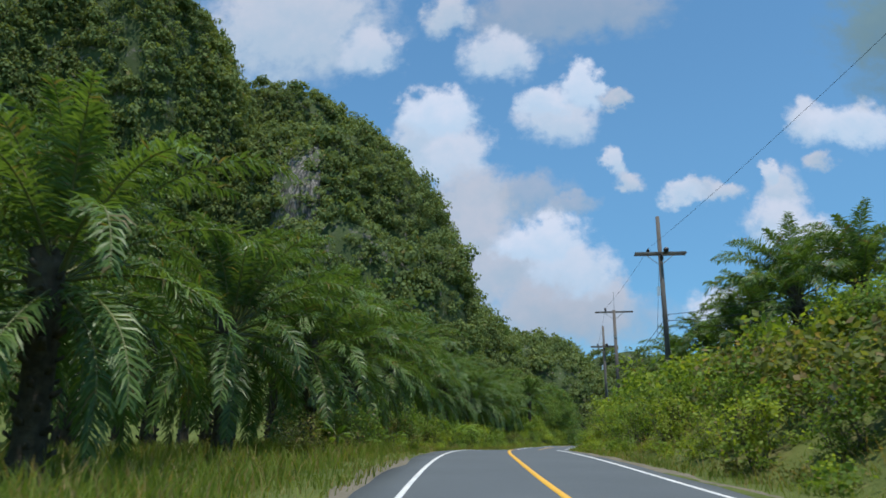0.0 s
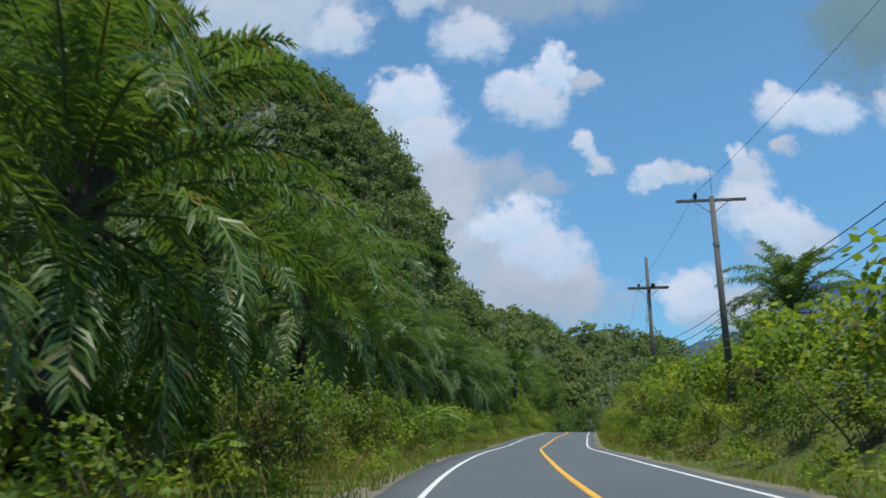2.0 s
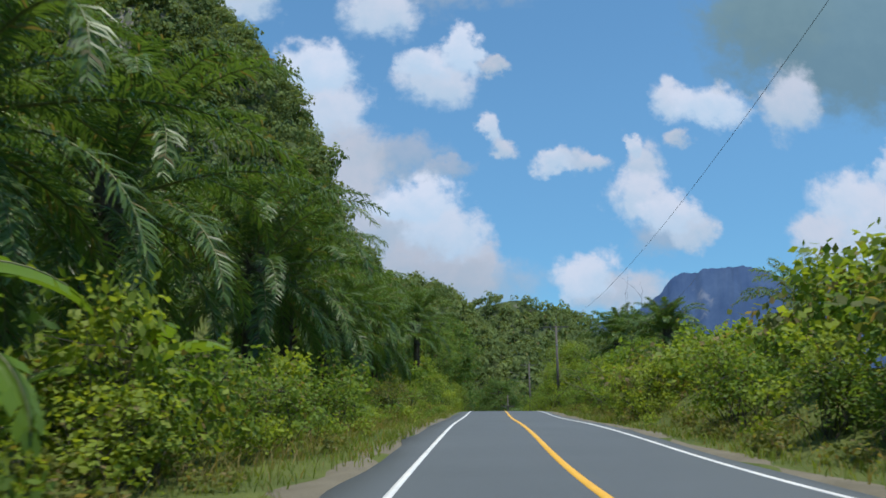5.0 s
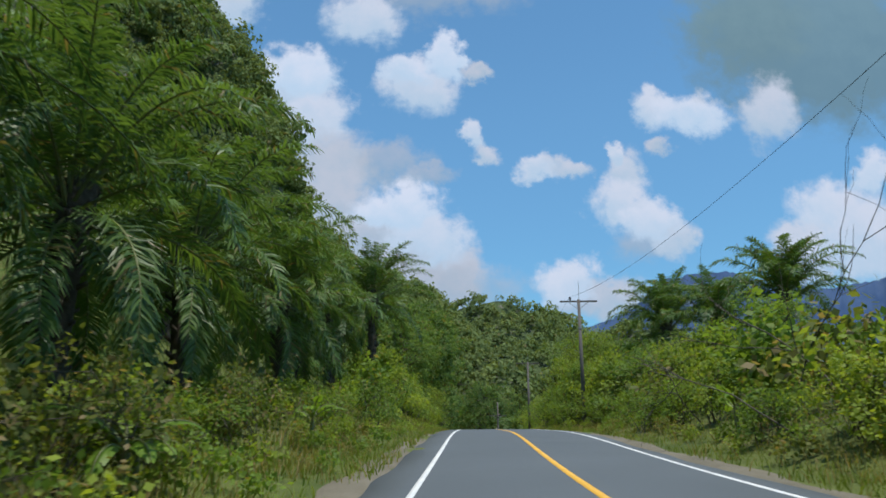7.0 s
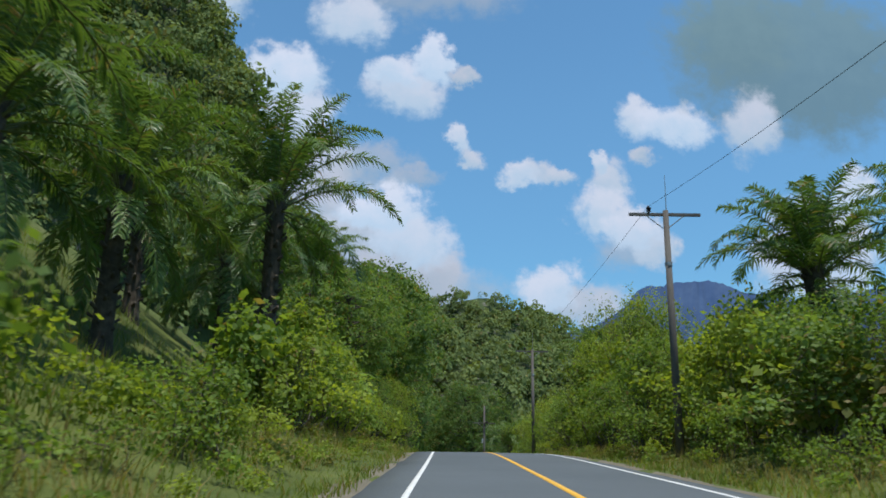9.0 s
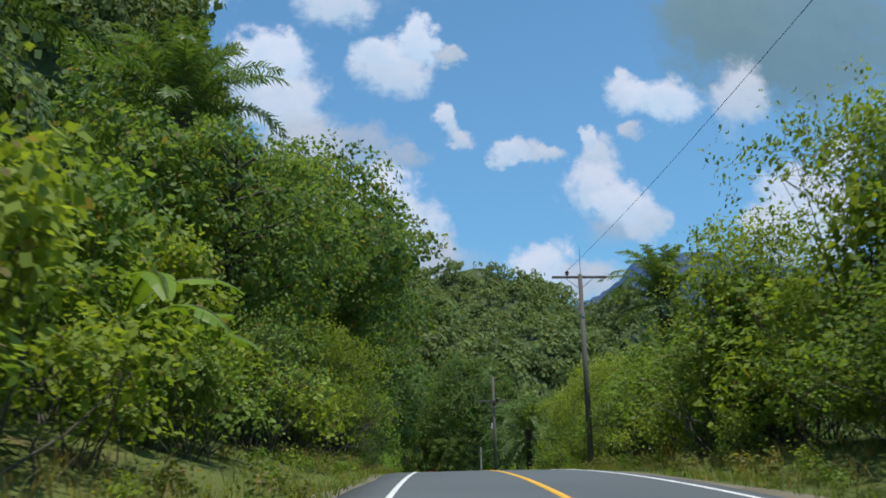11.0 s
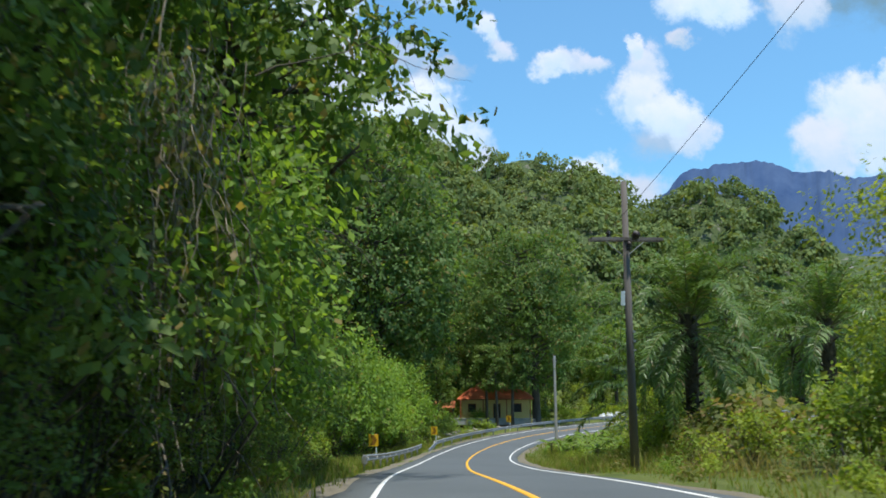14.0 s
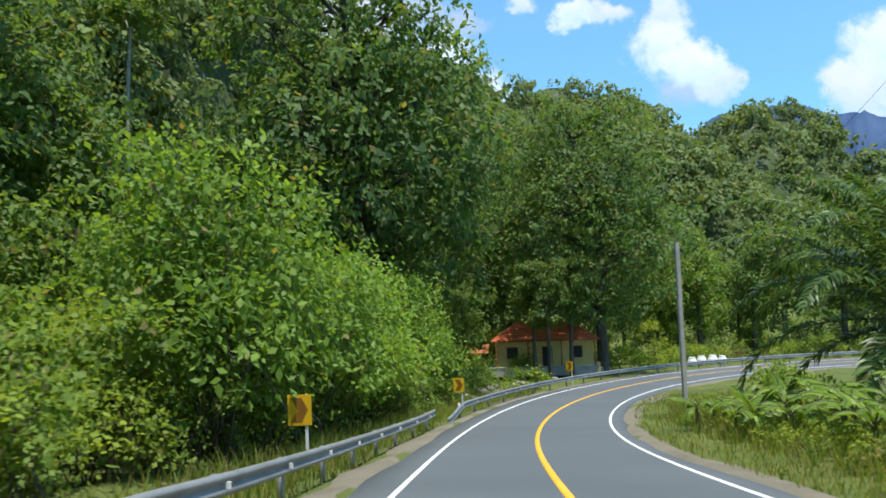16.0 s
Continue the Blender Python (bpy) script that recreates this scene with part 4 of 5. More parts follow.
THICKETS = [
    (36, 112, -9.2, 2.4, MID, 0.9), (112, 152, -9.0, 2.6, MID[:2], 0.6), (158, 172, -9.4, 2.6, MID[:2], 1.2), (166, 232, -9.6, 2.7, HIGH, 0.9), (178, 200, -12.2, 3.2, HIGH, 1.2),
    (238, 256, -11.2, 2.4, MID[:2], 1.2), (256, 280, -11.2, 2.4, HIGH[:2], 1.1), (274, 297, -9.0, 2.0, LOW[:2], 1.0), (312, 345, -9.0, 2.2, MID, 0.8), (292, 348, -31, 2.8, HIGH, 1.3), (306, 352, -20, 2.8, HIGH, 0.8), (312, 352, -12, 2.6, MID, 0.9), (300, 345, -13.5, 2.6, MID[:1], 1.0), (278, 296, -12.5, 2.4, MID, 0.9), (238, 258, -13.6, 3.0, HIGH, 0.8), (258, 285, -13.6, 3.0, HIGH, 1.15), (240, 258, -17.0, 3.4, HIGH, 0.9), (258, 282, -17.0, 3.4, HIGH, 1.1),
    (4, 112, 8.6, 2.2, MID, 1.05), (6, 36, 10.8, 2.6, HIGH, 0.6), (12, 64, 15.0, 2.4, HIGH, 0.7), (36, 112, 11.0, 4.0, MID, 1.3), (60, 86, 9.8, 1.7, LOW[:2] + MID[:1], 0.95),
    (110, 168, 9.4, 2.4, MID, 1.2), (112, 168, 12.5, 3.2, MID, 1.2), (166, 196, 10.0, 2.6, HIGH, 0.95), (196, 214, 10.0, 2.6, HIGH, 0.85), (170, 196, 13.0, 3.4, HIGH, 1.05), (196, 212, 13.0, 3.4, HIGH, 0.8), (136, 168, 9.4, 2.4, HIGH, 0.7),
    (216, 246, 11.0, 2.5, MID, 1.1), (246, 300, 11.4, 2.4, LOW[:2], 1.1), (4, 112, 5.6, 1.5, LOW, 0.5), (112, 236, 5.9, 1.6, LOW, 0.5),
    (40, 236, -5.9, 1.6, LOW, 0.5), (240, 280, 6.6, 1.3, LOW, 0.5)]
rng = np.random.default_rng(77)
SINGLE = [(206, 13.6, BIG[0], 0.9), (210, 14.0, BIG[0], 0.95), (235.5, -7.7, BIG[2], 0.9), (239.5, -8.5, BIG[2], 0.82), (15, 9.8, HIGH[0], 0.72), (19.5, 10.6, HIGH[2], 0.8), (24, 11.2, HIGH[0], 0.85), (246, 9.6, HIGH[1], 0.8), (249.5, 10.4, HIGH[1], 0.9), (252.5, 11.6, HIGH[1], 0.85), (194, -7.4, BIG[0], 0.8), (200.5, -7.0, BIG[0], 0.88), (206.5, -7.4, BIG[1], 0.85), (221, -7.0, BIG[1], 1.05), (225.5, -7.6, BIG[1], 1.0), (216, -7.4, BIG[2], 0.95), (211, -7.6, BIG[2], 0.9), (230.5, -7.8, BIG[1], 0.9)]
for s, lat, kind, k in SINGLE:
    put_road(kind, s, lat, rng.uniform(0, 6.28), k, 0.15)
for s0, s1, lat, gap, kinds, size in STRETCHES:
    for s in np.arange(s0, s1, gap):
        kind = kinds[int(rng.integers(0, len(kinds)))]
        k = size * rng.uniform(0.75, 1.2)
        put_road(kind, s + rng.normal(0, 0.3 * gap), lat + rng.normal(0, 0.4), rng.uniform(0, 6.28), (k * rng.uniform(0.9, 1.15), k, k * rng.uniform(0.8, 1.2)), 0.15)


def thicket_template(mat, *args):
    stems, foliage = bush_shape(*args)
    return [(M[mat].name, foliage)] + ([(M["twig"].name, stems)] if args[1] > 2.5 else [])


THIN = {}
for k, mat in enumerate(("shrub", "shrub_bright", "shrub_dry")):
    THIN[LOW[k]] = thicket_template(mat, 131 + k, 1.05, 1.25, 4, 27, 6, 0.21, 0.38)
    THIN[MID[k]] = thicket_template(mat, 134 + k, 1.8, 2.5, 5, 66, 7, 0.25, 0.40)
for k, mat in enumerate(("shrub", "shrub_bright", "tree")):
    THIN[HIGH[k]] = thicket_template(mat, 137 + k, 2.6, 5.2, 10, 200, 8, 0.245, 0.40)
heaps = {}
for s0, s1, lat, gap, kinds, size in THICKETS:
    ss = np.arange(s0, s1, gap)
    ss = ss + rng.normal(0, 0.3 * gap, len(ss))
    p = road_at(ss, lat + rng.normal(0, 0.6, len(ss)))
    p[:, 2] = ground_at(p[:, 0], p[:, 1]) - 0.15
    pick = rng.integers(0, len(kinds), len(ss))
    for k, kind in enumerate(kinds):
        sel = p[pick == k]
        if len(sel) == 0:
            continue
        for mat_name, (v, q) in THIN[kind]:
            g = np.random.default_rng(int(s0 * 7 + k))
            sc = size * g.uniform(0.75, 1.2, (len(sel), 1)) * g.uniform(0.9, 1.15, (len(sel), 3))
            heaps.setdefault(mat_name, []).append(repeated(v, q, sel, sc, g.uniform(0, 6.28, len(sel))))
for name, bits in heaps.items():
    ob = piece("thicket", mesh_of("thicket", *joined(bits), bpy.data.materials[name]))
    tagged(ob, "dense tangled green thicket behind the roadside shrubs" if "twig" not in name else "tangle of thin grey-brown twigs inside the thicket", "thicket", kind="stuff")


def tree_shape(seed, tall, spread, clear, lumps, tips, per, leaf, wide, flat=1.0):
    """Wood and leaves of a tree: sprays of hanging leaves over many boughs that fill a dome."""
    rng = np.random.default_rng(seed)
    z = np.linspace(-0.4, tall * 0.82, 10)
    lean = rng.normal(0, 0.04, 2) * tall
    axis = np.stack([lean[0] * (z / tall) ** 2, lean[1] * (z / tall) ** 2, z], 1)
    wood = [tube(axis, tall * 0.018 * (1.1 - z / tall) + 0.02, 8)]
    middle, half = tall * (clear + 1.0) / 2, tall * (1.0 - clear) / 2
    k = np.arange(lumps) + 0.5
    up = 1 - 2 * k / lumps
    turn = k * 2.39996 + rng.normal(0, 0.25, lumps)
    ring = np.sqrt(np.maximum(1 - up ** 2, 0))
    ways = np.stack([ring * np.cos(turn), ring * np.sin(turn), up], 1)
    reach = rng.uniform(0.45, 0.84, (lumps, 1))
    c = ways * reach * np.array([spread, spread, half * 0.98]) * np.where(up[:, None] > 0, 1.0, np.array([[1.08, 1.08, 1.0]])) + np.array([lean[0] * 0.4, lean[1] * 0.4, middle])
    size = spread * rng.uniform(0.19, 0.40, lumps)
    for j in range(lumps):
        h = np.clip(c[j, 2] - 0.28 * np.hypot(c[j, 0], c[j, 1]), 0.12 * tall, 0.8 * tall)
        start = np.array([np.interp(h, z, axis[:, 0]), np.interp(h, z, axis[:, 1]), h])
        wood.append(tube([start, (start + c[j]) / 2 + rng.normal(0, 0.02, 3) * tall, c[j]], [0.006 * tall, 0.004 * tall, 0.012], 5))
    pick = rng.integers(0, lumps, tips)
    out = unit(sphere_ways(rng, tips, -0.6) + ways[pick] * 0.55 + np.array([0, 0, 0.1]))
    tip = c[pick] + out * size[pick, None] * rng.uniform(0.7, 1.1, (tips, 1)) * np.array([1, 1, 0.85 * flat])
    inner = int(tips * 0.14)
    fill = sphere_ways(rng, inner, -1.0) * rng.uniform(0.1, 0.62, (inner, 1)) * np.array([spread, spread, half]) + np.array([0, 0, middle])
    tip, out = np.concatenate([tip, fill]), np.concatenate([out, sphere_ways(rng, inner, 0.0)])
    base = np.repeat(tip, per, 0) + rng.normal(0, leaf * 0.55, (len(tip) * per, 3))
    o = np.repeat(out, per, 0)
    way = unit(o * 0.45 + rng.normal(0, 0.55, o.shape) - np.array([0, 0, 0.5]))
    face = unit(o * 0.9 + rng.normal(0, 0.2, o.shape) + np.array([0, 0, 0.55]))
    L = rng.uniform(0.65, 1.2, len(base)) * leaf
    return joined(wood), leaves(base, way, face, L, L * wide, 0.3, 0.25)


def tree_template(label, mat, *args):
    wood, foliage = tree_shape(*args)
    root = new("broadleaf_tree")
    tagged(root, label, "tree", "trees at the hill's foot")
    piece("trunk", mesh_of("trunk", *wood, M["bark"], True), root)
    piece("crown", mesh_of("crown", *foliage, M[mat]), root)
    return root


TREES = [tree_template("tall dense green broadleaf tree", "tree", 51, 17, 4.8, 0.12, 34, 620, 7, 0.44, 0.36),
         tree_template("tall dark green broadleaf tree with drooping leaves", "tree_dark", 52, 20, 5.4, 0.10, 38, 720, 7, 0.5, 0.32),
         tree_template("bright green broadleaf tree with an open crown", "shrub", 53, 15, 4.4, 0.2, 26, 480, 7, 0.42, 0.36),
         tree_template("slender forest tree with a high crown", "tree", 54, 22, 4.6, 0.36, 22, 460, 7, 0.48, 0.36),
         tree_template("huge dense dark green tree with layered drooping foliage", "tree_dark", 55, 28, 9.0, 0.07, 90, 3000, 8, 0.46, 0.27),
         tree_template("tall green tree with boughs reaching over the road", "tree", 56, 18, 6.4, 0.26, 52, 1350, 8, 0.32, 0.34, 0.6)]
TREE_SPOTS = [  # s, lat, kind, size
    (190, -9.8, 5, 0.66), (197, -10.2, 5, 0.86), (206, -9.2, 5, 1.05), (211, -8.6, 5, 1.1), (220, -11.5, 5, 1.0), (236, -10.5, 5, 0.85), (240, -10.0, 1, 0.75), (243, -19.5, 5, 1.0),
    (300, -10.5, 3, 0.54), (300, -9.0, 3, 0.52), (302, -8.2, 3, 0.56), (186, -12, 0, 0.62), (200, -13, 1, 0.65), (214, -11, 1, 0.8), (221, -9.4, 3, 0.8), (230, -7.7, 5, 1.2), (262, -30, 4, 1.0), (271, -33, 4, 1.1), (255, -34, 1, 1.2), (264, -38, 4, 1.1), (232, -9.4, 0, 0.75), (212, -16, 3, 0.8), (228, -14, 1, 0.75),
    (200, -19, 3, 0.8), (232, -19, 0, 0.8), (240, -22, 3, 0.9), (250, -21, 1, 0.8), (252, -28, 1, 0.9), (264, -23, 0, 0.8),
    (267, -20.5, 2, 0.85), (272, -26, 3, 1.0), (287, -16.5, 4, 1.3), (294, -24, 1, 1.1), (288, -21, 1, 1.1), (290, -30, 3, 1.2), (276, -34, 0, 1.2), (307.5, -8.9, 4, 0.98),
    (311, -26, 4, 1.0), (319, -22, 0, 1.2), (327, -18, 2, 1.1), (335, -16, 0, 1.1), (343, -20, 1, 1.1), (351, -15, 2, 1.1),
    (316, -36, 3, 1.2), (296, -36, 4, 1.0), (297, -15.5, 0, 0.55), (330, -32, 1, 1.2)]
rng = np.random.default_rng(91)
for s, lat, k, size in TREE_SPOTS:
    put_road(TREES[k], s, lat, rng.uniform(0, 6.28), size * rng.uniform(0.95, 1.05))
FAR_TREES = [tree_template("distant green forest tree", "tree", 61, 18, 5.0, 0.15, 22, 400, 7, 0.48, 0.36), tree_template("distant dark green forest tree", "tree_dark", 62, 20, 5.2, 0.15, 24, 420, 7, 0.5, 0.34),
             tree_template("distant light green forest tree", "shrub", 63, 15, 4.6, 0.2, 20, 360, 7, 0.45, 0.36)]
for k in range(52):                                         # woods behind the bend and up the valley
    x, y = rng.uniform(20, 190), rng.uniform(318, 400)
    z = float(ground_at(np.array([x]), np.array([y]))[0])
    put(FAR_TREES[int(rng.integers(0, 3))], x, y, z, rng.uniform(0, 6.28), rng.uniform(0.65, 1.0))


# ---------------------------------------------------------------- slender pale trunks
def slender_tree(x, y, tall, seed):
    """A straight thin pale trunk with a small high crown."""
    rng = np.random.default_rng(seed)
    z = np.linspace(-0.5, tall, 16)
    root = new("slender_tree")
    root.matrix_basis = Matrix.Translation((x, y, float(ground_at(np.array([x]), np.array([y]))[0])))
    tagged(root, "slender tree with a straight pale grey trunk", "tree", "slender pale trees")
    sway = np.cumsum(rng.normal(0, 0.05, (16, 2)), axis=0)
    axis = np.stack([sway[:, 0] + 0.012 * z, sway[:, 1], z], 1)
    piece("trunk", mesh_of("trunk", *tube(axis, 0.19 - 0.09 * z / tall, 9), M["pale_bark"], True), root)
    for k in range(7):
        a = k * 2.4
        tip = axis[-1] + np.array([np.cos(a) * 1.6, np.sin(a) * 1.6, rng.uniform(-1.2, 1.4)])
        piece("limb", mesh_of("limb", *tube([axis[-2], (axis[-2] + tip) / 2 + np.array([0, 0, 0.3]), tip], [0.06, 0.04, 0.015], 5), M["pale_bark"], True), root)
        m_ = 260
        out = sphere_ways(rng, m_, -0.6)
        L = rng.uniform(0.25, 0.5, m_)
        piece("foliage", mesh_of("foliage", *leaves(tip + out * rng.uniform(0.3, 1.25, (m_, 1)), unit(out - np.array([0, 0, 0.5])), out + np.array([0, 0, 0.5]), L, L * 0.34), M["tree"]), root)


slender_tree(23.7, 269.5, 26.0, 71)
slender_tree(16.5, 271.0, 24.0, 72)
slender_tree(27.0, 281.0, 27.0, 73)


# ---------------------------------------------------------------- grass
def grass_field(name, spots, tall, lean, wide, mat, seed, label):
    rng = np.random.default_rng(seed)
    k = len(spots)
    a = rng.uniform(0, 2 * np.pi, k)
    h = tall * rng.uniform(0.5, 1.25, k)
    side = np.stack([np.cos(a), np.sin(a), 0 * a], 1) * (wide * rng.uniform(0.7, 1.3, k))[:, None]
    b = rng.uniform(0, 2 * np.pi, k)
    bow = np.stack([np.cos(b), np.sin(b), 0 * b], 1) * (h * lean * rng.uniform(0.3, 1.2, k))[:, None]
    up = np.array([0, 0, 1.0])
    mid = spots + bow * 0.35 + up * (h * 0.6)[:, None]
    tip = spots + bow + up * h[:, None]
    v = np.stack([spots - side, spots + side, mid + side * 0.7, mid - side * 0.7, tip + side * 0.08, tip - side * 0.08], 1).reshape(-1, 3)
    i = np.arange(k)[:, None] * 6
    q = np.concatenate([i + [0, 1, 2, 3], i + [3, 2, 4, 5]])
    ob = piece(name, mesh_of(name, v, q, M[mat]))
    return tagged(ob, label, "grass", kind="stuff")


def grass_spots(rng, k, s0, s1, lat0, lat1, patch=0.35):
    s, lat = rng.uniform(s0, s1, k * 2), rng.uniform(lat0, lat1, k * 2)
    p = road_at(s, lat)
    keep = value_noise(p[:, 0], p[:, 1], 2.2, 31) > patch * rng.uniform(0.4, 1.4, k * 2)
    p = p[keep][:k]
    p[:, 2] = ground_at(p[:, 0], p[:, 1]) - 0.02
    return p


rng = np.random.default_rng(123)
grass_field("verge_grass", np.concatenate([grass_spots(rng, 18000, -2, 228, -6.4, -3.8), grass_spots(rng, 5000, 228, 290, -6.4, -4.5), grass_spots(rng, 23000, -2, 290, 3.85, 6.6)]), 0.26, 0.7, 0.014, "grass", 1,
            "short uneven green grass along the road's edges")
grass_field("tall_grass", np.concatenate([grass_spots(rng, 14000, 2, 48, -15, -5.4, 0.2), grass_spots(rng, 15000, 108, 168, -30, -6, 0.15), grass_spots(rng, 9000, 236, 285, 5.5, 12, 0.2), grass_spots(rng, 5000, 232, 292, -8.0, -4.9, 0.2)]), 0.6, 0.6, 0.016, "grass", 2,
            "tall loose green grass under the palms")
grass_field("dry_grass", np.concatenate([grass_spots(rng, 9000, 0, 240, 5.2, 8.5, 0.5), grass_spots(rng, 7000, 30, 235, -7.5, -5.2, 0.5)]), 0.5, 0.9, 0.010, "grass_dry", 3,
            "yellowed dry grass below the shrubs")


# ---------------------------------------------------------------- power poles and wires
def power_pole(x, y, top, tall_mast, arm, turn, lean=(0.0, 0.0)):
    """A timber pole with a crossarm, braces, insulators; top is the level of its tip."""
    z0 = float(ground_at(np.array([x]), np.array([y]))[0])
    root = new("power_pole")
    root.matrix_basis = Matrix.Translation((x, y, z0)) @ Matrix.Rotation(turn, 4, "Z") @ Euler((lean[0], lean[1], 0)).to_matrix().to_4x4()
    tagged(root, "weathered grey timber power pole with a crossarm", "power pole", "power poles along the road")
    h = top - z0
    part("shaft", stick(bmesh.new(), (0, 0, -0.5), (0, 0, h), 0.17, 0.115, 12), M["pole"], root, smooth=True)
    za = h - (2.3 if tall_mast else 0.12)
    offsets = (-0.17, 0.17) if tall_mast else (0.17,)
    for o in offsets:
        a = part("crossarm", box(bmesh.new(), (arm, 0.10, 0.13), Matrix.Translation((0, o, za)), 0.012), M["pole"], root)
    for sgn in (-1, 1):
        part("brace", stick(bmesh.new(), (sgn * 0.75, 0.12, za - 0.08), (0, 0.13, za - 0.68), 0.022, 0.022, 6), M["steel"], root, "thin steel brace")
    bm = bmesh.new()
    xi = -arm * 0.22
    for k, (r, z) in enumerate(((0.05, 0.10), (0.10, 0.17), (0.075, 0.22), (0.115, 0.28), (0.06, 0.34))):
        bmesh.ops.create_cone(bm, cap_ends=True, segments=14, radius1=r, radius2=r * 0.8, depth=0.06, matrix=Matrix.Translation((xi, 0.17, za + z)))
    stick(bm, (xi, 0.17, za + 0.04), (xi, 0.17, za + 0.34), 0.02, 0.02, 8)
    part("insulator", bm, M["porcelain"], root, "dark ribbed porcelain insulator", True)
    bm = bmesh.new()
    for k in range(3):
        bmesh.ops.create_cone(bm, cap_ends=True, segments=14, radius1=0.11, radius2=0.08, depth=0.07, matrix=Matrix.Translation((0.02, -0.3, za - 0.2 - 0.10 * k)))
    stick(bm, (0.02, -0.3, za - 0.5), (0.02, -0.3, za - 0.1), 0.025, 0.025, 8)
    if tall_mast:
        part("insulator", bm, M["porcelain"], root, "dark hanging insulator string", True)
        bm = bmesh.new()
        for k, r in enumerate((0.10, 0.15, 0.16, 0.13)):
            bmesh.ops.create_cone(bm, cap_ends=True, segments=16, radius1=r, radius2=r * 0.9, depth=0.075,
                                  matrix=Matrix.Translation((0.30, -0.20 - 0.08 * k, za + 0.14)) @ Matrix.Rotation(radians(90), 4, "X"))
        part("insulator", bm, M["porcelain"], root, "large dark disc insulator", True)
        part("tag", box(bmesh.new(), (0.17, 0.03, 0.55), Matrix.Translation((-0.28, -0.19, za - 2.3)) @ Matrix.Rotation(0.05, 4, "Y"), 0.004), M["tag"], root, "small grey metal plate on the hanging wire")
        part("ground_wire", stick(bmesh.new(), (-0.55, -0.15, za - 5.0), (-0.14, -0.2, za - 0.6), 0.010, 0.010, 5), M["cable"], root, "loose dark wire")
        for k in range(3):
            part("cable_clamp", box(bmesh.new(), (0.10, 0.12, 0.08), Matrix.Translation((0.12, -0.12, h * 0.475 - 0.35 * k)), 0.01), M["steel"], root)
    else:
        bm.free()
        part("rod", stick(bmesh.new(), (0.03, 0, h - 0.2), (0.05, 0, h + 1.55), 0.022, 0.012, 6), M["steel"], root, "thin upright lightning rod")
        part("clamp", stick(bmesh.new(), (0, 0, h - 2.35), (0, 0, h - 2.2), 0.15, 0.15, 10), M["steel"], root, "steel band round the shaft")
    world_of = root.matrix_basis
    return world_of @ Vector((xi, 0.17, za + 0.36)), world_of @ Vector((0.12, -0.14, h * 0.475)), world_of @ Vector((0, 0, h))


POLES = [(12.62, 42.2, 15.25, True, 2.95, -0.10), (14.1, 61.3, 13.85, False, 3.1, -0.16), (17.65, 82.5, 16.8, True, 2.9, -0.17),
         (34.0, 157.6, 17.0, False, 2.95, -0.24), (42.1, 197.1, 16.45, False, 3.05, -0.17), (46.9, 230.2, 13.2, True, 2.9, -0.06)]
ends = [power_pole(*p) for p in POLES]


def wire(name, a, b, sag, radius=0.012, label="thin dark overhead wire between poles"):
    t = np.linspace(0, 1, 24)
    p = np.array(a)[None] * (1 - t[:, None]) + np.array(b)[None] * t[:, None]
    p[:, 2] -= 4 * sag * t * (1 - t)
    ob = piece(name, mesh_of(name, *tube(p, np.full(24, radius), 5), M["cable"], True))
    return tagged(ob, label, "overhead wire", "overhead wires")


before = (Vector((15.0, 4.0, 14.5)), Vector((17.0, 6.0, 5.5)), Vector((9.5, 8, 15)))
after = (Vector((66.0, 272, 10.0)), Vector((66.0, 272, 4.0)), Vector((66, 272, 11)))
chain = [before] + ends + [after]
for a, b in zip(chain[:-1], chain[1:]):
    span = (a[0] - b[0]).length
    wire("overhead_wire", a[0], b[0], span * (0.012 if span < 60 else 0.03), 0.008)
for a, b in zip(chain[:4], chain[1:4]):
    span = (a[0] - b[0]).length
    for k in range(3):
        d = Vector((0, 0, -0.35 * k))
        wire("telephone_cable", a[1] + d, b[1] + d, span * (0.016 + 0.004 * k), 0.016, "sagging black telephone cable between poles")


def concrete_pole(x, y, z0, tall):
    root = new("utility_pole")
    root.matrix_basis = Matrix.Translation((x, y, z0))
    tagged(root, "slim grey concrete utility pole at the bend", "utility pole")
    part("shaft", box(bmesh.new(), (0.20, 0.20, tall + 0.4), Matrix.Translation((0, 0, tall / 2 - 0.2)), 0.02), M["concrete"], root)
    part("bracket", box(bmesh.new(), (0.30, 0.06, 0.06), Matrix.Translation((0.12, 0.1, tall - 0.5)), 0.008), M["steel"], root)
    for k in range(2):
        part("insulator", stick(bmesh.new(), (0.24 - 0.3 * k, 0.1, tall - 0.45), (0.24 - 0.3 * k, 0.1, tall - 0.28), 0.05, 0.04, 10), M["porcelain"], root)


pz = ground_at(np.array([55.3]), np.array([265.1]))[0]
concrete_pole(55.3, 265.1, float(pz), 5.8 - float(pz))


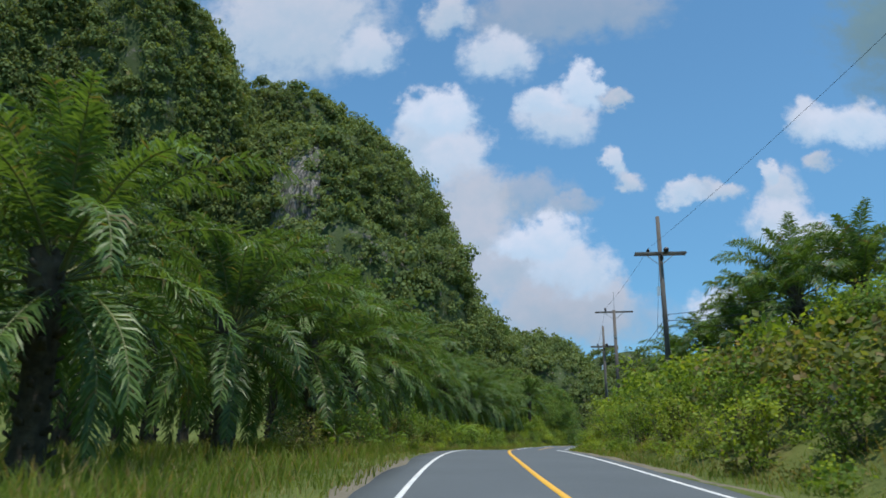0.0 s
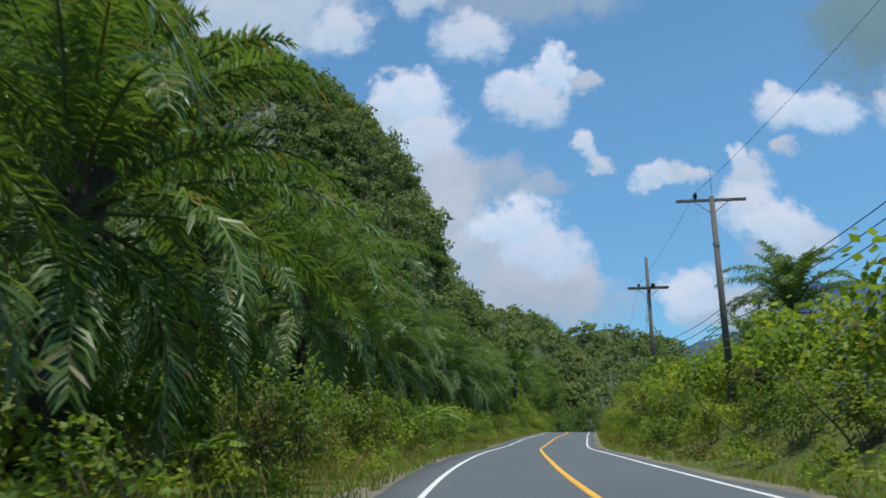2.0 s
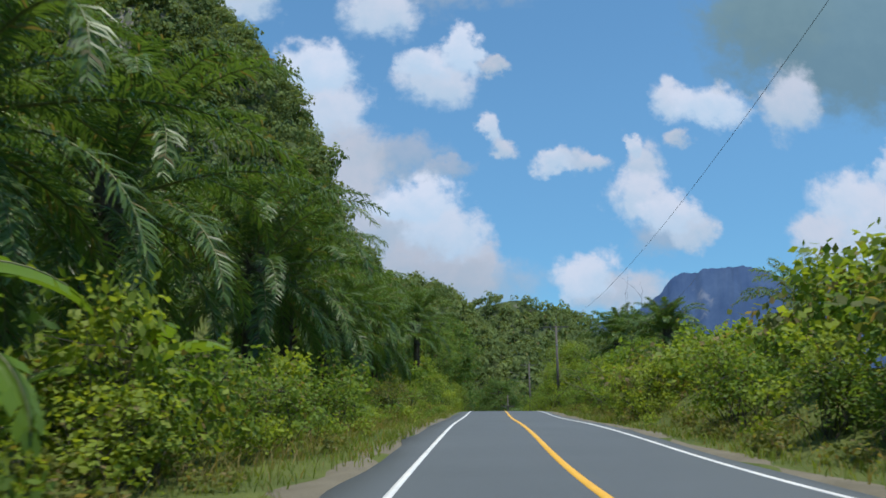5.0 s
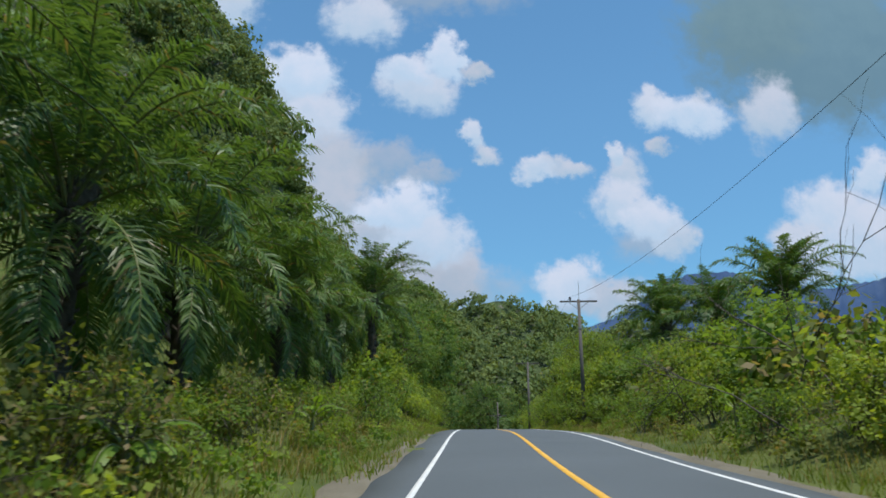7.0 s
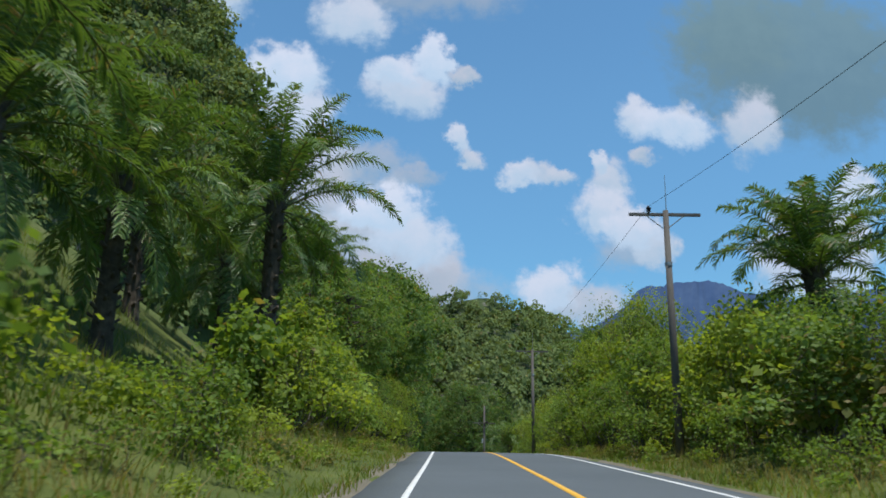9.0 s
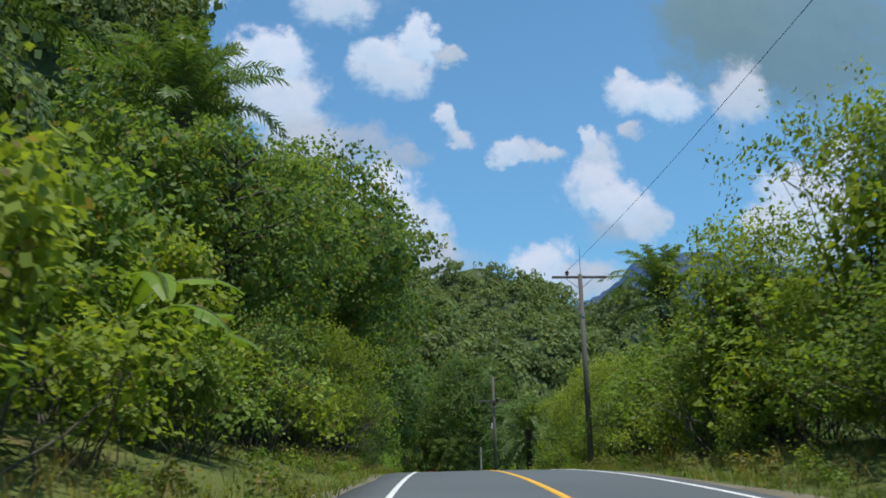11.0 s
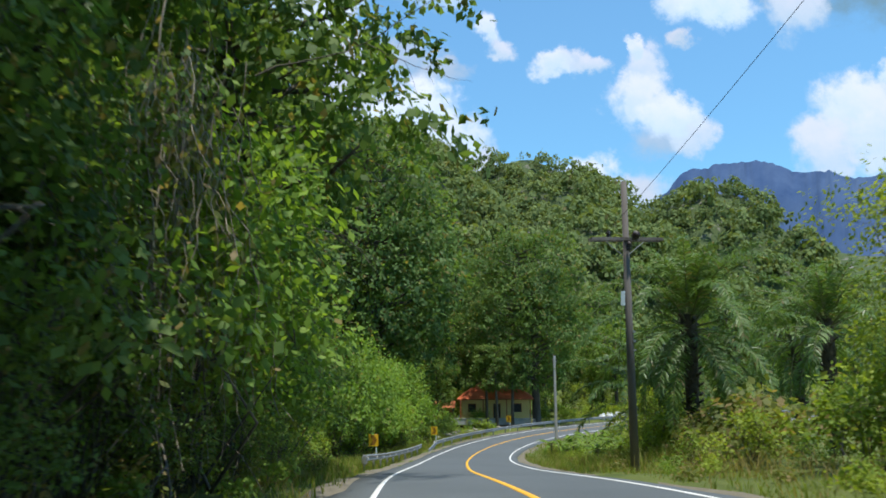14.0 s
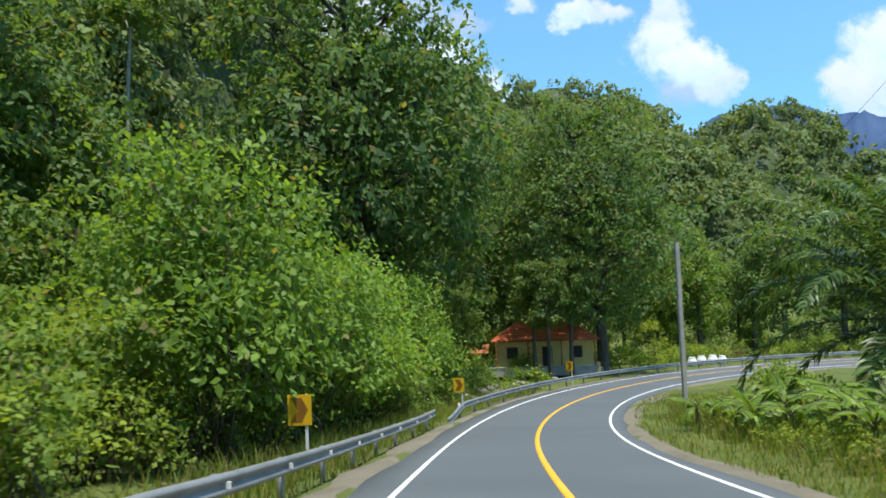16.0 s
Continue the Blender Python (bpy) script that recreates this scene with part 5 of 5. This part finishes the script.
# ---------------------------------------------------------------- guard rails
def guard_rail(s0, s1, lat0, lat1, ends_low, label):
    """A W-beam along the road on posts."""
    root = new("guard_rail")
    tagged(root, label, "guard rail", "guard rails round the bend")
    ss = np.arange(s0, s1 + 0.01, 0.5)
    lat = np.interp(ss, [s0, s0 + 4, s1 - 4, s1], [lat0 - 0.15, lat0, lat1, lat1 - 0.1])
    prof = np.array([(0.0, 0.155), (0.03, 0.15), (0.082, 0.11), (0.082, 0.075), (0.03, 0.025), (0.0, 0.0), (0.03, -0.025), (0.082, -0.075), (0.082, -0.11), (0.03, -0.15), (0.0, -0.155)])
    prof = np.concatenate([prof, prof[::-1] - np.array([0.012, 0])])
    rows = []
    for o, h in prof:
        p = road_at(ss, lat + o)
        z = ground_at(p[:, 0], p[:, 1])
        p[:, 2] = np.convolve(np.pad(road_at(ss, lat)[:, 2], 3, "edge"), np.ones(7) / 7, "valid") - 0.12 + 0.60 + h
        if ends_low:
            p[:, 2] -= 0.5 * (1 - ramp01(ss, s0, s0 + 3.5))
        rows.append(p)
    g = np.stack(rows, 1)
    i = np.arange(g.shape[0] * g.shape[1]).reshape(g.shape[:2])
    nx = np.roll(i, -1, axis=1)
    q = np.stack([i[:-1], nx[:-1], nx[1:], i[1:]], -1).reshape(-1, 4)
    piece("beam", mesh_of("beam", g.reshape(-1, 3), q, M["steel"]), root, "dull galvanised corrugated steel beam")
    for s in np.arange(s0 + (2.5 if ends_low else 0.6), s1, 3.0):
        la = float(np.interp(s, ss, lat)) - 0.09
        p = road_at(s, la)
        base = float(ground_at(np.array([p[0]]), np.array([p[1]]))[0])
        top = p[2] - 0.12 + 0.74
        part("post", stick(bmesh.new(), (p[0], p[1], base - 0.3), (p[0], p[1], top), 0.065, 0.065, 10), M["steel"], root, smooth=True)
        f = road_at(s, la + 0.19)
        part("reflector", box(bmesh.new(), (0.07, 0.02, 0.09), Matrix.Translation((f[0], f[1], f[2] - 0.12 + 0.60)) @ Matrix.Rotation(-head_at(s), 4, "Z")), M["white"], root, "small white reflector")
    if not ends_low:
        e = g[0].mean(0)
        bm = bmesh.new()
        m = Matrix.Translation((e[0], e[1], e[2])) @ Matrix.Rotation(-head_at(s0), 4, "Z")
        box(bm, (0.26, 0.30, 0.42), m @ Matrix.Translation((0.0, -0.16, 0.0)), 0.06)
        part("end_piece", bm, M["steel"], root, "flared steel end piece")


guard_rail(243.0, 269.0, -4.75, -4.55, False, "galvanised steel guard rail on posts, slightly dented")
guard_rail(271.0, 345.0, -4.35, -4.5, True, "long galvanised guard rail round the outer bend")


# ---------------------------------------------------------------- chevron signs
def chevron_sign(s, lat, up, name_turn=0.0, size=(0.6, 0.75)):
    p = road_at(s, lat)
    z0 = float(ground_at(np.array([p[0]]), np.array([p[1]]))[0])
    root = new("chevron_sign")
    root.matrix_basis = Matrix.Translation((p[0], p[1], z0)) @ Matrix.Rotation(-head_at(s) + name_turn, 4, "Z")
    tagged(root, "yellow bend sign with a brown arrow on a white post", "road sign", "bend signs")
    mid = p[2] - z0 + up
    part("post", box(bmesh.new(), (0.07, 0.07, mid + size[1] / 2 + 0.35), Matrix.Translation((0.16, 0.04, (mid + size[1] / 2) / 2 - 0.175)), 0.008), M["white"], root, "white-painted post")
    part("plate", box(bmesh.new(), (size[0], 0.016, size[1]), Matrix.Translation((0, -0.01, mid)), 0.004), M["sign_yellow"], root, "faded yellow plate")
    bm = bmesh.new()
    a, b = size[0] * 0.36, size[1] * 0.40
    pts = [(-a, b), (a * 0.25, b), (a, 0), (a * 0.25, -b), (-a, -b), (-a * 0.25, 0)]
    lo = [bm.verts.new((x, -0.0185, mid + z)) for x, z in pts]
    hi = [bm.verts.new((x, -0.0225, mid + z)) for x, z in pts]
    bm.faces.new(hi[::-1])
    for k in range(6):
        bm.faces.new((lo[k], lo[(k + 1) % 6], hi[(k + 1) % 6], hi[k]))
    bmesh.ops.recalc_face_normals(bm, faces=bm.faces)
    part("arrow", bm, M["sign_arrow"], root, "brown arrow pointing along the bend")


chevron_sign(255, -5.9, 1.35)
chevron_sign(277, -5.4, 1.30)
chevron_sign(297, -5.4, 1.30)


# ---------------------------------------------------------------- house behind the bend
def house():
    z0 = -3.2
    root = new("house")
    root.matrix_basis = Matrix.Translation((59.9, 305.4, z0)) @ Matrix.Rotation(radians(-14), 4, "Z")
    tagged(root, "small yellow house with an orange tiled hip roof", "house")
    L, D, H = 9.0, 6.5, 2.7
    t = 0.18
    # front wall with two windows and a door left open in it
    openings = [(-3.1, 1.1, 0.95, 2.1), (0.2, 1.0, 0.0, 2.1), (2.9, 1.2, 0.95, 2.1)]
    edges_x = [-L / 2] + [e for c, wd, a, b in openings for e in (c - wd / 2, c + wd / 2)] + [L / 2]
    bm = bmesh.new()
    for k in range(0, len(edges_x), 2):
        a, b = edges_x[k], edges_x[k + 1]
        box(bm, (b - a, t, H), Matrix.Translation(((a + b) / 2, -D / 2, H / 2)))
    for c, wd, a, b in openings:
        box(bm, (wd, t, H - b), Matrix.Translation((c, -D / 2, (H + b) / 2)))
        if a > 0:
            box(bm, (wd, t, a), Matrix.Translation((c, -D / 2, a / 2)))
    part("front_wall", bm, M["wall_yellow"], root)
    part("back_wall", box(bmesh.new(), (L, t, H), Matrix.Translation((0, D / 2, H / 2))), M["wall_yellow"], root)
    for sgn in (-1, 1):
        part("side_wall", box(bmesh.new(), (t, D - t, H), Matrix.Translation((sgn * (L / 2 - t / 2), 0, H / 2))), M["wall_yellow"], root)
    part("plinth", box(bmesh.new(), (L + 1.6, D + 1.6, 0.4), Matrix.Translation((0, 0, -0.2)), 0.03), M["concrete"], root, "pale concrete plinth")
    for c, wd, a, b in openings:
        # a near-black sheet fills the opening, the room's darkness put into its colour
        frame_ = part("window" if a > 0 else "door", box(bmesh.new(), (wd - 0.02, 0.04, b - a - 0.02), Matrix.Translation((c, -D / 2 + 0.03, (a + b) / 2))), M["dark"], root, "near-black sheet standing for the unlit room")
        bm = bmesh.new()
        for sx in (-1, 1):
            box(bm, (0.07, 0.10, b - a), Matrix.Translation((c + sx * (wd / 2 - 0.035), -D / 2 - 0.06, (a + b) / 2)))
        box(bm, (wd - 0.14, 0.10, 0.07), Matrix.Translation((c, -D / 2 - 0.06, b - 0.035)))
        part("frame", bm, M["brick"], frame_, "red-brown frame")
    # hip roof of tile courses
    roof = part("roof", bmesh.new(), M["roof"], root)
    me = roof.data
    bm = bmesh.new()
    e, ridge, rise = 0.6, L / 2 - 2.6, 2.1
    courses = 14
    rings = []
    for k in range(courses):
        for f, lift in ((k / courses, 0.06), ((k + 1) / courses, 0.0)):
            hx = (L / 2 + e) * (1 - f) + ridge * f
            hy = (D / 2 + e) * (1 - f) + 0.02 * f
            rings.append([bm.verts.new((sx * hx, sy * hy, H + rise * f + lift)) for sx, sy in ((-1, -1), (1, -1), (1, 1), (-1, 1))])
    for lo, hi in zip(rings[:-1], rings[1:]):
        for j in range(4):
            bm.faces.new((lo[j], lo[(j + 1) % 4], hi[(j + 1) % 4], hi[j]))
    bm.faces.new(rings[-1])
    bm.to_mesh(me)
    bm.free()
    part("fascia", box(bmesh.new(), (L + 2 * e, D + 2 * e, 0.14), Matrix.Translation((0, 0, H - 0.03))), M["brick"], root, "red-brown eaves board")
    for x in (-4.6, -1.6, 1.5, 4.6):
        part("porch_post", box(bmesh.new(), (0.14, 0.14, H), Matrix.Translation((x, -D / 2 - 0.75, H / 2)), 0.01), M["brick"], root)


house()


def garden_wall():
    """A low wall of the yard in front of the house, with a coping."""
    root = new("garden_wall")
    root.matrix_basis = Matrix.Translation((58.8, 305.4, -3.4)) @ Matrix.Rotation(radians(-14), 4, "Z")
    tagged(root, "low tan concrete yard wall in front of the house", "wall")
    part("wall", box(bmesh.new(), (14.0, 0.2, 0.75), Matrix.Translation((-1.2, -6.6, 0.25)), 0.01), M["concrete"], root)
    part("coping", box(bmesh.new(), (14.1, 0.3, 0.09), Matrix.Translation((-1.2, -6.6, 0.67)), 0.015), M["concrete"], root)
    for k in range(6):
        part("post", box(bmesh.new(), (0.24, 0.26, 1.1), Matrix.Translation((-8.1 + 2.76 * k, -6.6, 0.45)), 0.015), M["wall_yellow"], root, "yellow painted post")


garden_wall()


def shed():
    """A lean-to with a rusty red sheet roof beside the house."""
    root = new("shed")
    root.matrix_basis = Matrix.Translation((52.0, 302.0, -3.4)) @ Matrix.Rotation(radians(-14), 4, "Z")
    tagged(root, "small open shed with a rusty red sheet roof", "shed")
    for x in (-1.3, 1.3):
        for y, h in ((-1.0, 2.0), (1.0, 2.5)):
            part("post", box(bmesh.new(), (0.1, 0.1, h), Matrix.Translation((x, y, h / 2)), 0.01), M["twig"], root)
    part("back_wall", box(bmesh.new(), (2.6, 0.06, 2.2), Matrix.Translation((0, 1.08, 1.1))), M["brick"], root, "red-brown board wall")
    bm = bmesh.new()
    for k in range(16):                                     # ridges of the sheet
        x = -1.6 + 0.2 * k + 0.1
        box(bm, (0.19, 2.7, 0.03), Matrix.Translation((x, 0, 2.32 + 0.03 * (k % 2))) @ Matrix.Rotation(radians(14), 4, "X"))
    part("roof", bm, M["brick"], root)


shed()


# ---------------------------------------------------------------- broad-leaved plants
def broad_leaf(rng, length, width, lift, arch):
    """A long paddle leaf, folded at the midrib and torn into strips along its edges."""
    n_ = 15
    t = np.linspace(0, 1, n_ + 1)
    ang = radians(lift) - radians(arch) * t ** 1.3
    x = np.concatenate([[0], np.cumsum(np.cos(ang[1:]))]) * length / n_
    z = np.concatenate([[0], np.cumsum(np.sin(ang[1:]))]) * length / n_
    w_ = width * np.sin(np.pi * np.clip((t - 0.12) / 0.9, 0.02, 1)) ** 0.55
    mid = np.stack([x, 0 * x, z], 1)
    step = length / n_
    verts, quads = [tuple(p) for p in mid], []
    for sgn in (-1, 1):
        sag, torn = -0.3, 0.0
        for k in range(1, n_):
            if rng.random() < 0.45:                         # a tear: the next strip hangs its own way
                sag, torn = rng.uniform(-0.75, -0.05), rng.uniform(0.08, 0.3)
            else:
                torn = 0.0
            for f in (0.5, 1.0):
                for e_, cut in ((k, torn), (k + 1, 0.0)):
                    e_ = min(e_, n_)
                    fwd = step * (0.35 * f + cut * f)
                    d = np.array([np.cos(ang[e_]), 0, np.sin(ang[e_])])
                    p = mid[e_] + d * fwd + np.array([0, sgn * f * w_[e_] * rng.uniform(0.94, 1.04), sag * f * f * w_[e_]])
                    verts.append(tuple(p))
            b = len(verts) - 4
            quads += [(k, k + 1, b + 1, b), (b, b + 1, b + 3, b + 2)]
    return (np.array(verts), np.array(quads)), tube(mid + np.array([0, 0, 0.006]), 0.022 * (1 - 0.9 * t) + 0.004, 4)


def banana_plant(s, lat, tall, count, seed, label="banana plant with long torn light green leaves"):
    rng = np.random.default_rng(seed)
    p = road_at(s, lat)
    z = float(ground_at(np.array([p[0]]), np.array([p[1]]))[0])
    root = new("banana_plant")
    root.matrix_basis = Matrix.Translation((p[0], p[1], z)) @ Matrix.Rotation(rng.uniform(0, 6.28), 4, "Z")
    tagged(root, label, "plant", "broad-leaved plants beside the road")
    zz = np.linspace(-0.2, tall * 0.55, 6)
    piece("stem", mesh_of("stem", *tube(np.stack([0.03 * zz, 0 * zz, zz], 1), 0.06 * tall ** 0.5 * (1.2 - zz / tall), 9), M["rachis"], True), root, "pale green sheathed stem")
    for k in range(count):
        blade, rib = broad_leaf(rng, tall * rng.uniform(0.55, 0.8), 0.085 * tall * rng.uniform(0.8, 1.2), rng.uniform(30, 74), rng.uniform(55, 120))
        turn = Matrix.Translation((0.02, 0, tall * rng.uniform(0.42, 0.55))) @ Matrix.Rotation(k * 2.4 + rng.normal(0, 0.3), 4, "Z") @ Matrix.Translation((0.04, 0, 0))
        leaf = piece("leaf", mesh_of("leaf", *blade, M["banana"], True), root)
        leaf.matrix_basis = turn
        piece("midrib", mesh_of("midrib", *rib, M["rachis"], True), leaf)


for k, (s, lat, tall, count) in enumerate(((77, -7.3, 3.6, 8), (80, -7.8, 3.7, 8), (74, -7.6, 3.0, 7), (86, -7.4, 3.2, 7), (113, -6.4, 1.7, 8), (114.2, -6.8, 1.5, 7), (125, -6.5, 1.5, 8),
                                           (42, -6.6, 1.6, 8), (30, -6.9, 1.4, 8), (128, 6.6, 1.9, 7), (258, 8.2, 2.0, 8), (261, 8.6, 2.2, 8), (264, 8.0, 1.7, 7), (256, 9.2, 1.8, 7), (252, 8.4, 1.5, 7), (178, -8.8, 4.4, 8), (181, -9.2, 4.2, 8), (254, 7.2, 1.5, 8), (256, 7.6, 1.8, 8), (258.5, 7.0, 1.6, 8), (260.5, 7.4, 1.9, 8), (262.5, 7.0, 1.5, 8), (265, 7.3, 1.8, 8), (267, 7.8, 1.6, 8), (251, 7.6, 1.6, 8), (263, 9.4, 2.0, 8), (249, 8.4, 1.7, 8))):
    banana_plant(s, lat, tall, count, 300 + k)
rng = np.random.default_rng(88)
for k in range(16):                                         # a bed of them on the inside of the bend
    banana_plant(rng.uniform(246, 269), rng.uniform(5.9, 8.6), rng.uniform(1.0, 1.8), 7, 340 + k, "low broad-leaved bright green plant in the grass")


# ---------------------------------------------------------------- bare branches
def branching(rng, start, way, length, radius, depth, out):
    n_ = 6
    pts = [np.array(start, float)]
    d = np.array(way, float)
    for k in range(n_):
        d = unit(d + rng.normal(0, 0.16, 3) + np.array([0, 0, -0.02]))
        pts.append(pts[-1] + d * length / n_)
    out.append(tube(pts, np.linspace(radius, radius * 0.35, n_ + 1), 5))
    if depth:
        for k in range(int(rng.integers(2, 5))):
            j = int(rng.integers(2, n_ + 1))
            branching(rng, pts[j], unit(d + rng.normal(0, 0.55, 3)), length * rng.uniform(0.4, 0.65), radius * 0.5, depth - 1, out)


def dead_branch(s, lat, up, way, length, seed, radius=0.03, label="bare pale dead branch leaning out of the shrubs"):
    rng = np.random.default_rng(seed)
    p = road_at(s, lat)
    z = float(ground_at(np.array([p[0]]), np.array([p[1]]))[0]) + up
    bits = []
    branching(rng, (0, 0, 0), unit(np.array(way, float)), length, radius, 2, bits)
    root = new("dead_branch", mesh_of("dead_branch", *bits[0], M["twig"], True))
    root.matrix_basis = Matrix.Translation((p[0], p[1], z))
    tagged(root, label, "branch", "bare branches")
    for bit in bits[1:]:
        piece("twig", mesh_of("twig", *bit, M["twig"], True), root)


for k, (s, lat, up, way, length) in enumerate(((121, 7.0, -0.1, (-0.35, 0.2, 1.0), 5.2), (123, 6.8, -0.1, (-0.6, 0.6, 0.8), 4.6), (126, 7.6, 0.2, (0.1, -0.3, 1.0), 6.0), (133, 7.0, 0.0, (-0.5, 0.3, 0.7), 3.0),
                                               (48, 6.6, 0.0, (-0.5, -0.3, 0.5), 2.4), (58, 6.8, 0.0, (-0.4, 0.4, 0.4), 2.6), (72, 6.6, 0.0, (-0.5, 0.2, 0.5), 2.2), (180, 7.0, 0.2, (-0.7, -0.4, 0.4), 3.0), (187, 7.0, 0.1, (-0.6, 0.3, 0.5), 3.2),
                                               (193, -6.6, 0.0, (0.5, -0.3, 0.5), 2.6), (196, -6.5, 1.2, (0.4, -0.5, 0.3), 2.6), (203, -6.6, 0.4, (0.5, -0.3, -0.1), 2.4), (207, -6.4, 2.4, (0.5, -0.4, 0.2), 2.8), (213, -6.4, 3.4, (0.4, -0.4, -0.4), 3.0),
                                               (218, -6.0, 1.5, (0.3, -0.5, -0.3), 2.6), (226, -5.6, 6.5, (0.8, 0.3, 0.35), 3.4), (227, -5.6, 8.2, (0.9, 0.1, 0.4), 3.0), (224, -5.8, 9.6, (0.9, -0.2, 0.2), 3.4), (210, -6.2, 7.5, (0.7, -0.2, 0.3), 3.0), (40, -6.8, 0.0, (0.4, -0.4, 0.6), 1.8), (191, -6.4, 0.2, (0.4, -0.2, 1.0), 3.2), (195, -6.2, 0.1, (0.2, -0.4, 1.0), 3.6), (199, -6.2, 0.2, (0.3, 0.3, 0.9), 3.0),
                                               (204, -6.1, 0.1, (0.2, -0.3, 1.0), 3.4), (209, -6.1, 0.2, (0.4, -0.4, 0.8), 3.2), (214, -6.0, 0.1, (0.2, -0.2, 1.0), 3.4), (220, -5.8, 0.3, (0.3, -0.4, 0.8), 3.0), (213, -4.4, 8.3, (0.9, 0.35, 0.25), 3.4), (213, -4.5, 9.2, (0.85, 0.1, 0.45), 3.0))):
    dead_branch(s, lat, up, way, length, 500 + k)


# ---------------------------------------------------------------- hanging creepers
def hanging_creepers(s0, lat0, top, low, count, spread, seed):
    """Dry creeper strands that hang in a loose curtain from the boughs."""
    rng = np.random.default_rng(seed)
    at = road_at(s0, lat0)
    g = float(ground_at(np.array([at[0]]), np.array([at[1]]))[0])
    root = new("hanging_creepers")
    root.matrix_basis = Matrix.Translation((at[0], at[1], g))
    tagged(root, "curtain of dry grey-brown creeper strands hanging from a tree", "creeper", "dry creepers")
    for k in range(count):
        z1, z0 = top * rng.uniform(0.72, 1.0), low + (top - low) * rng.uniform(0.0, 0.55) ** 1.5
        n_ = 12
        z = np.linspace(z1, z0, n_)
        x0, y0 = rng.normal(0, spread * 0.6), rng.normal(0, spread)
        wob = np.cumsum(rng.normal(0, 0.15, (n_, 2)), axis=0)
        pts = np.stack([x0 + wob[:, 0], y0 + wob[:, 1], z], 1)
        r = rng.uniform(0.006, 0.015)
        piece("strand", mesh_of("strand", *tube(pts, np.linspace(r, r * 0.6, n_), 4), M["creeper"], True), root)
        m_ = 26                                             # withered leaves along the strand
        t = rng.uniform(0, n_ - 1, m_)
        base = np.stack([np.interp(t, np.arange(n_), pts[:, i]) for i in range(3)], 1)
        way = unit(rng.normal(0, 0.6, (m_, 3)) - np.array([0, 0, 0.9]))
        L = rng.uniform(0.10, 0.26, m_)
        piece("withered_leaves", mesh_of("withered_leaves", *leaves(base, way, rng.normal(0, 1, (m_, 3)), L, L * 0.24), M["shrub_dry"]), root)


hanging_creepers(219, -5.9, 8.2, 0.3, 70, 0.7, 61)
hanging_creepers(224, -6.3, 7.0, 0.4, 24, 0.8, 63)


# ---------------------------------------------------------------- jars and rubble beyond the bend
def jar(s, lat, size, seed):
    p = road_at(s, lat)
    z = float(ground_at(np.array([p[0]]), np.array([p[1]]))[0])
    prof = [(0.0, -0.05), (0.30, -0.05), (0.36, 0.05), (0.50, 0.35), (0.48, 0.62), (0.34, 0.82), (0.30, 0.86), (0.36, 0.92), (0.34, 0.95), (0.26, 0.90), (0.24, 0.7)]
    a = np.linspace(0, 2 * np.pi, 20, endpoint=False)
    v = np.array([[r * np.cos(t), r * np.sin(t), h] for r, h in prof for t in a]) * size
    i = np.arange(len(prof) * 20).reshape(len(prof), 20)
    nx = np.roll(i, -1, axis=1)
    q = np.stack([i[:-1], nx[:-1], nx[1:], i[1:]], -1).reshape(-1, 4)
    ob = new("water_jar", mesh_of("water_jar", v, q, M["white"], True))
    ob.matrix_basis = Matrix.Translation((p[0], p[1], z))
    tagged(ob, "large whitewashed jar standing behind the guard rail", "jar", "whitewashed jars")


for k in range(4):
    jar(317.0 + 1.35 * k, -6.6 - 0.1 * (k % 2), 0.95 + 0.06 * (k % 3), k)


def rubble():
    rng = np.random.default_rng(9)
    bits = []
    base = bmesh.new()
    bmesh.ops.create_icosphere(base, subdivisions=1, radius=1.0)
    v0 = np.array([v.co for v in base.verts])
    f0 = np.array([[v.index for v in f.verts] for f in base.faces])
    base.free()
    for k in range(70):
        p = road_at(289 + rng.normal(0, 3.0), -7.6 + rng.normal(0, 0.9))
        z = ground_at(np.array([p[0]]), np.array([p[1]]))[0]
        r_ = rng.uniform(0.12, 0.42)
        bits.append((v0 * rng.uniform(0.7, 1.2, (len(v0), 1)) * r_ * np.array([1.2, 1, 0.7]) + np.array([p[0], p[1], z + r_ * 0.3 + rng.uniform(0, 0.35)]), f0))
    ob = piece("rubble", mesh_of("rubble", *joined(bits), M["rock"]))
    tagged(ob, "heap of grey-brown rubble beside the guard rail", "rubble", kind="stuff")


rubble()
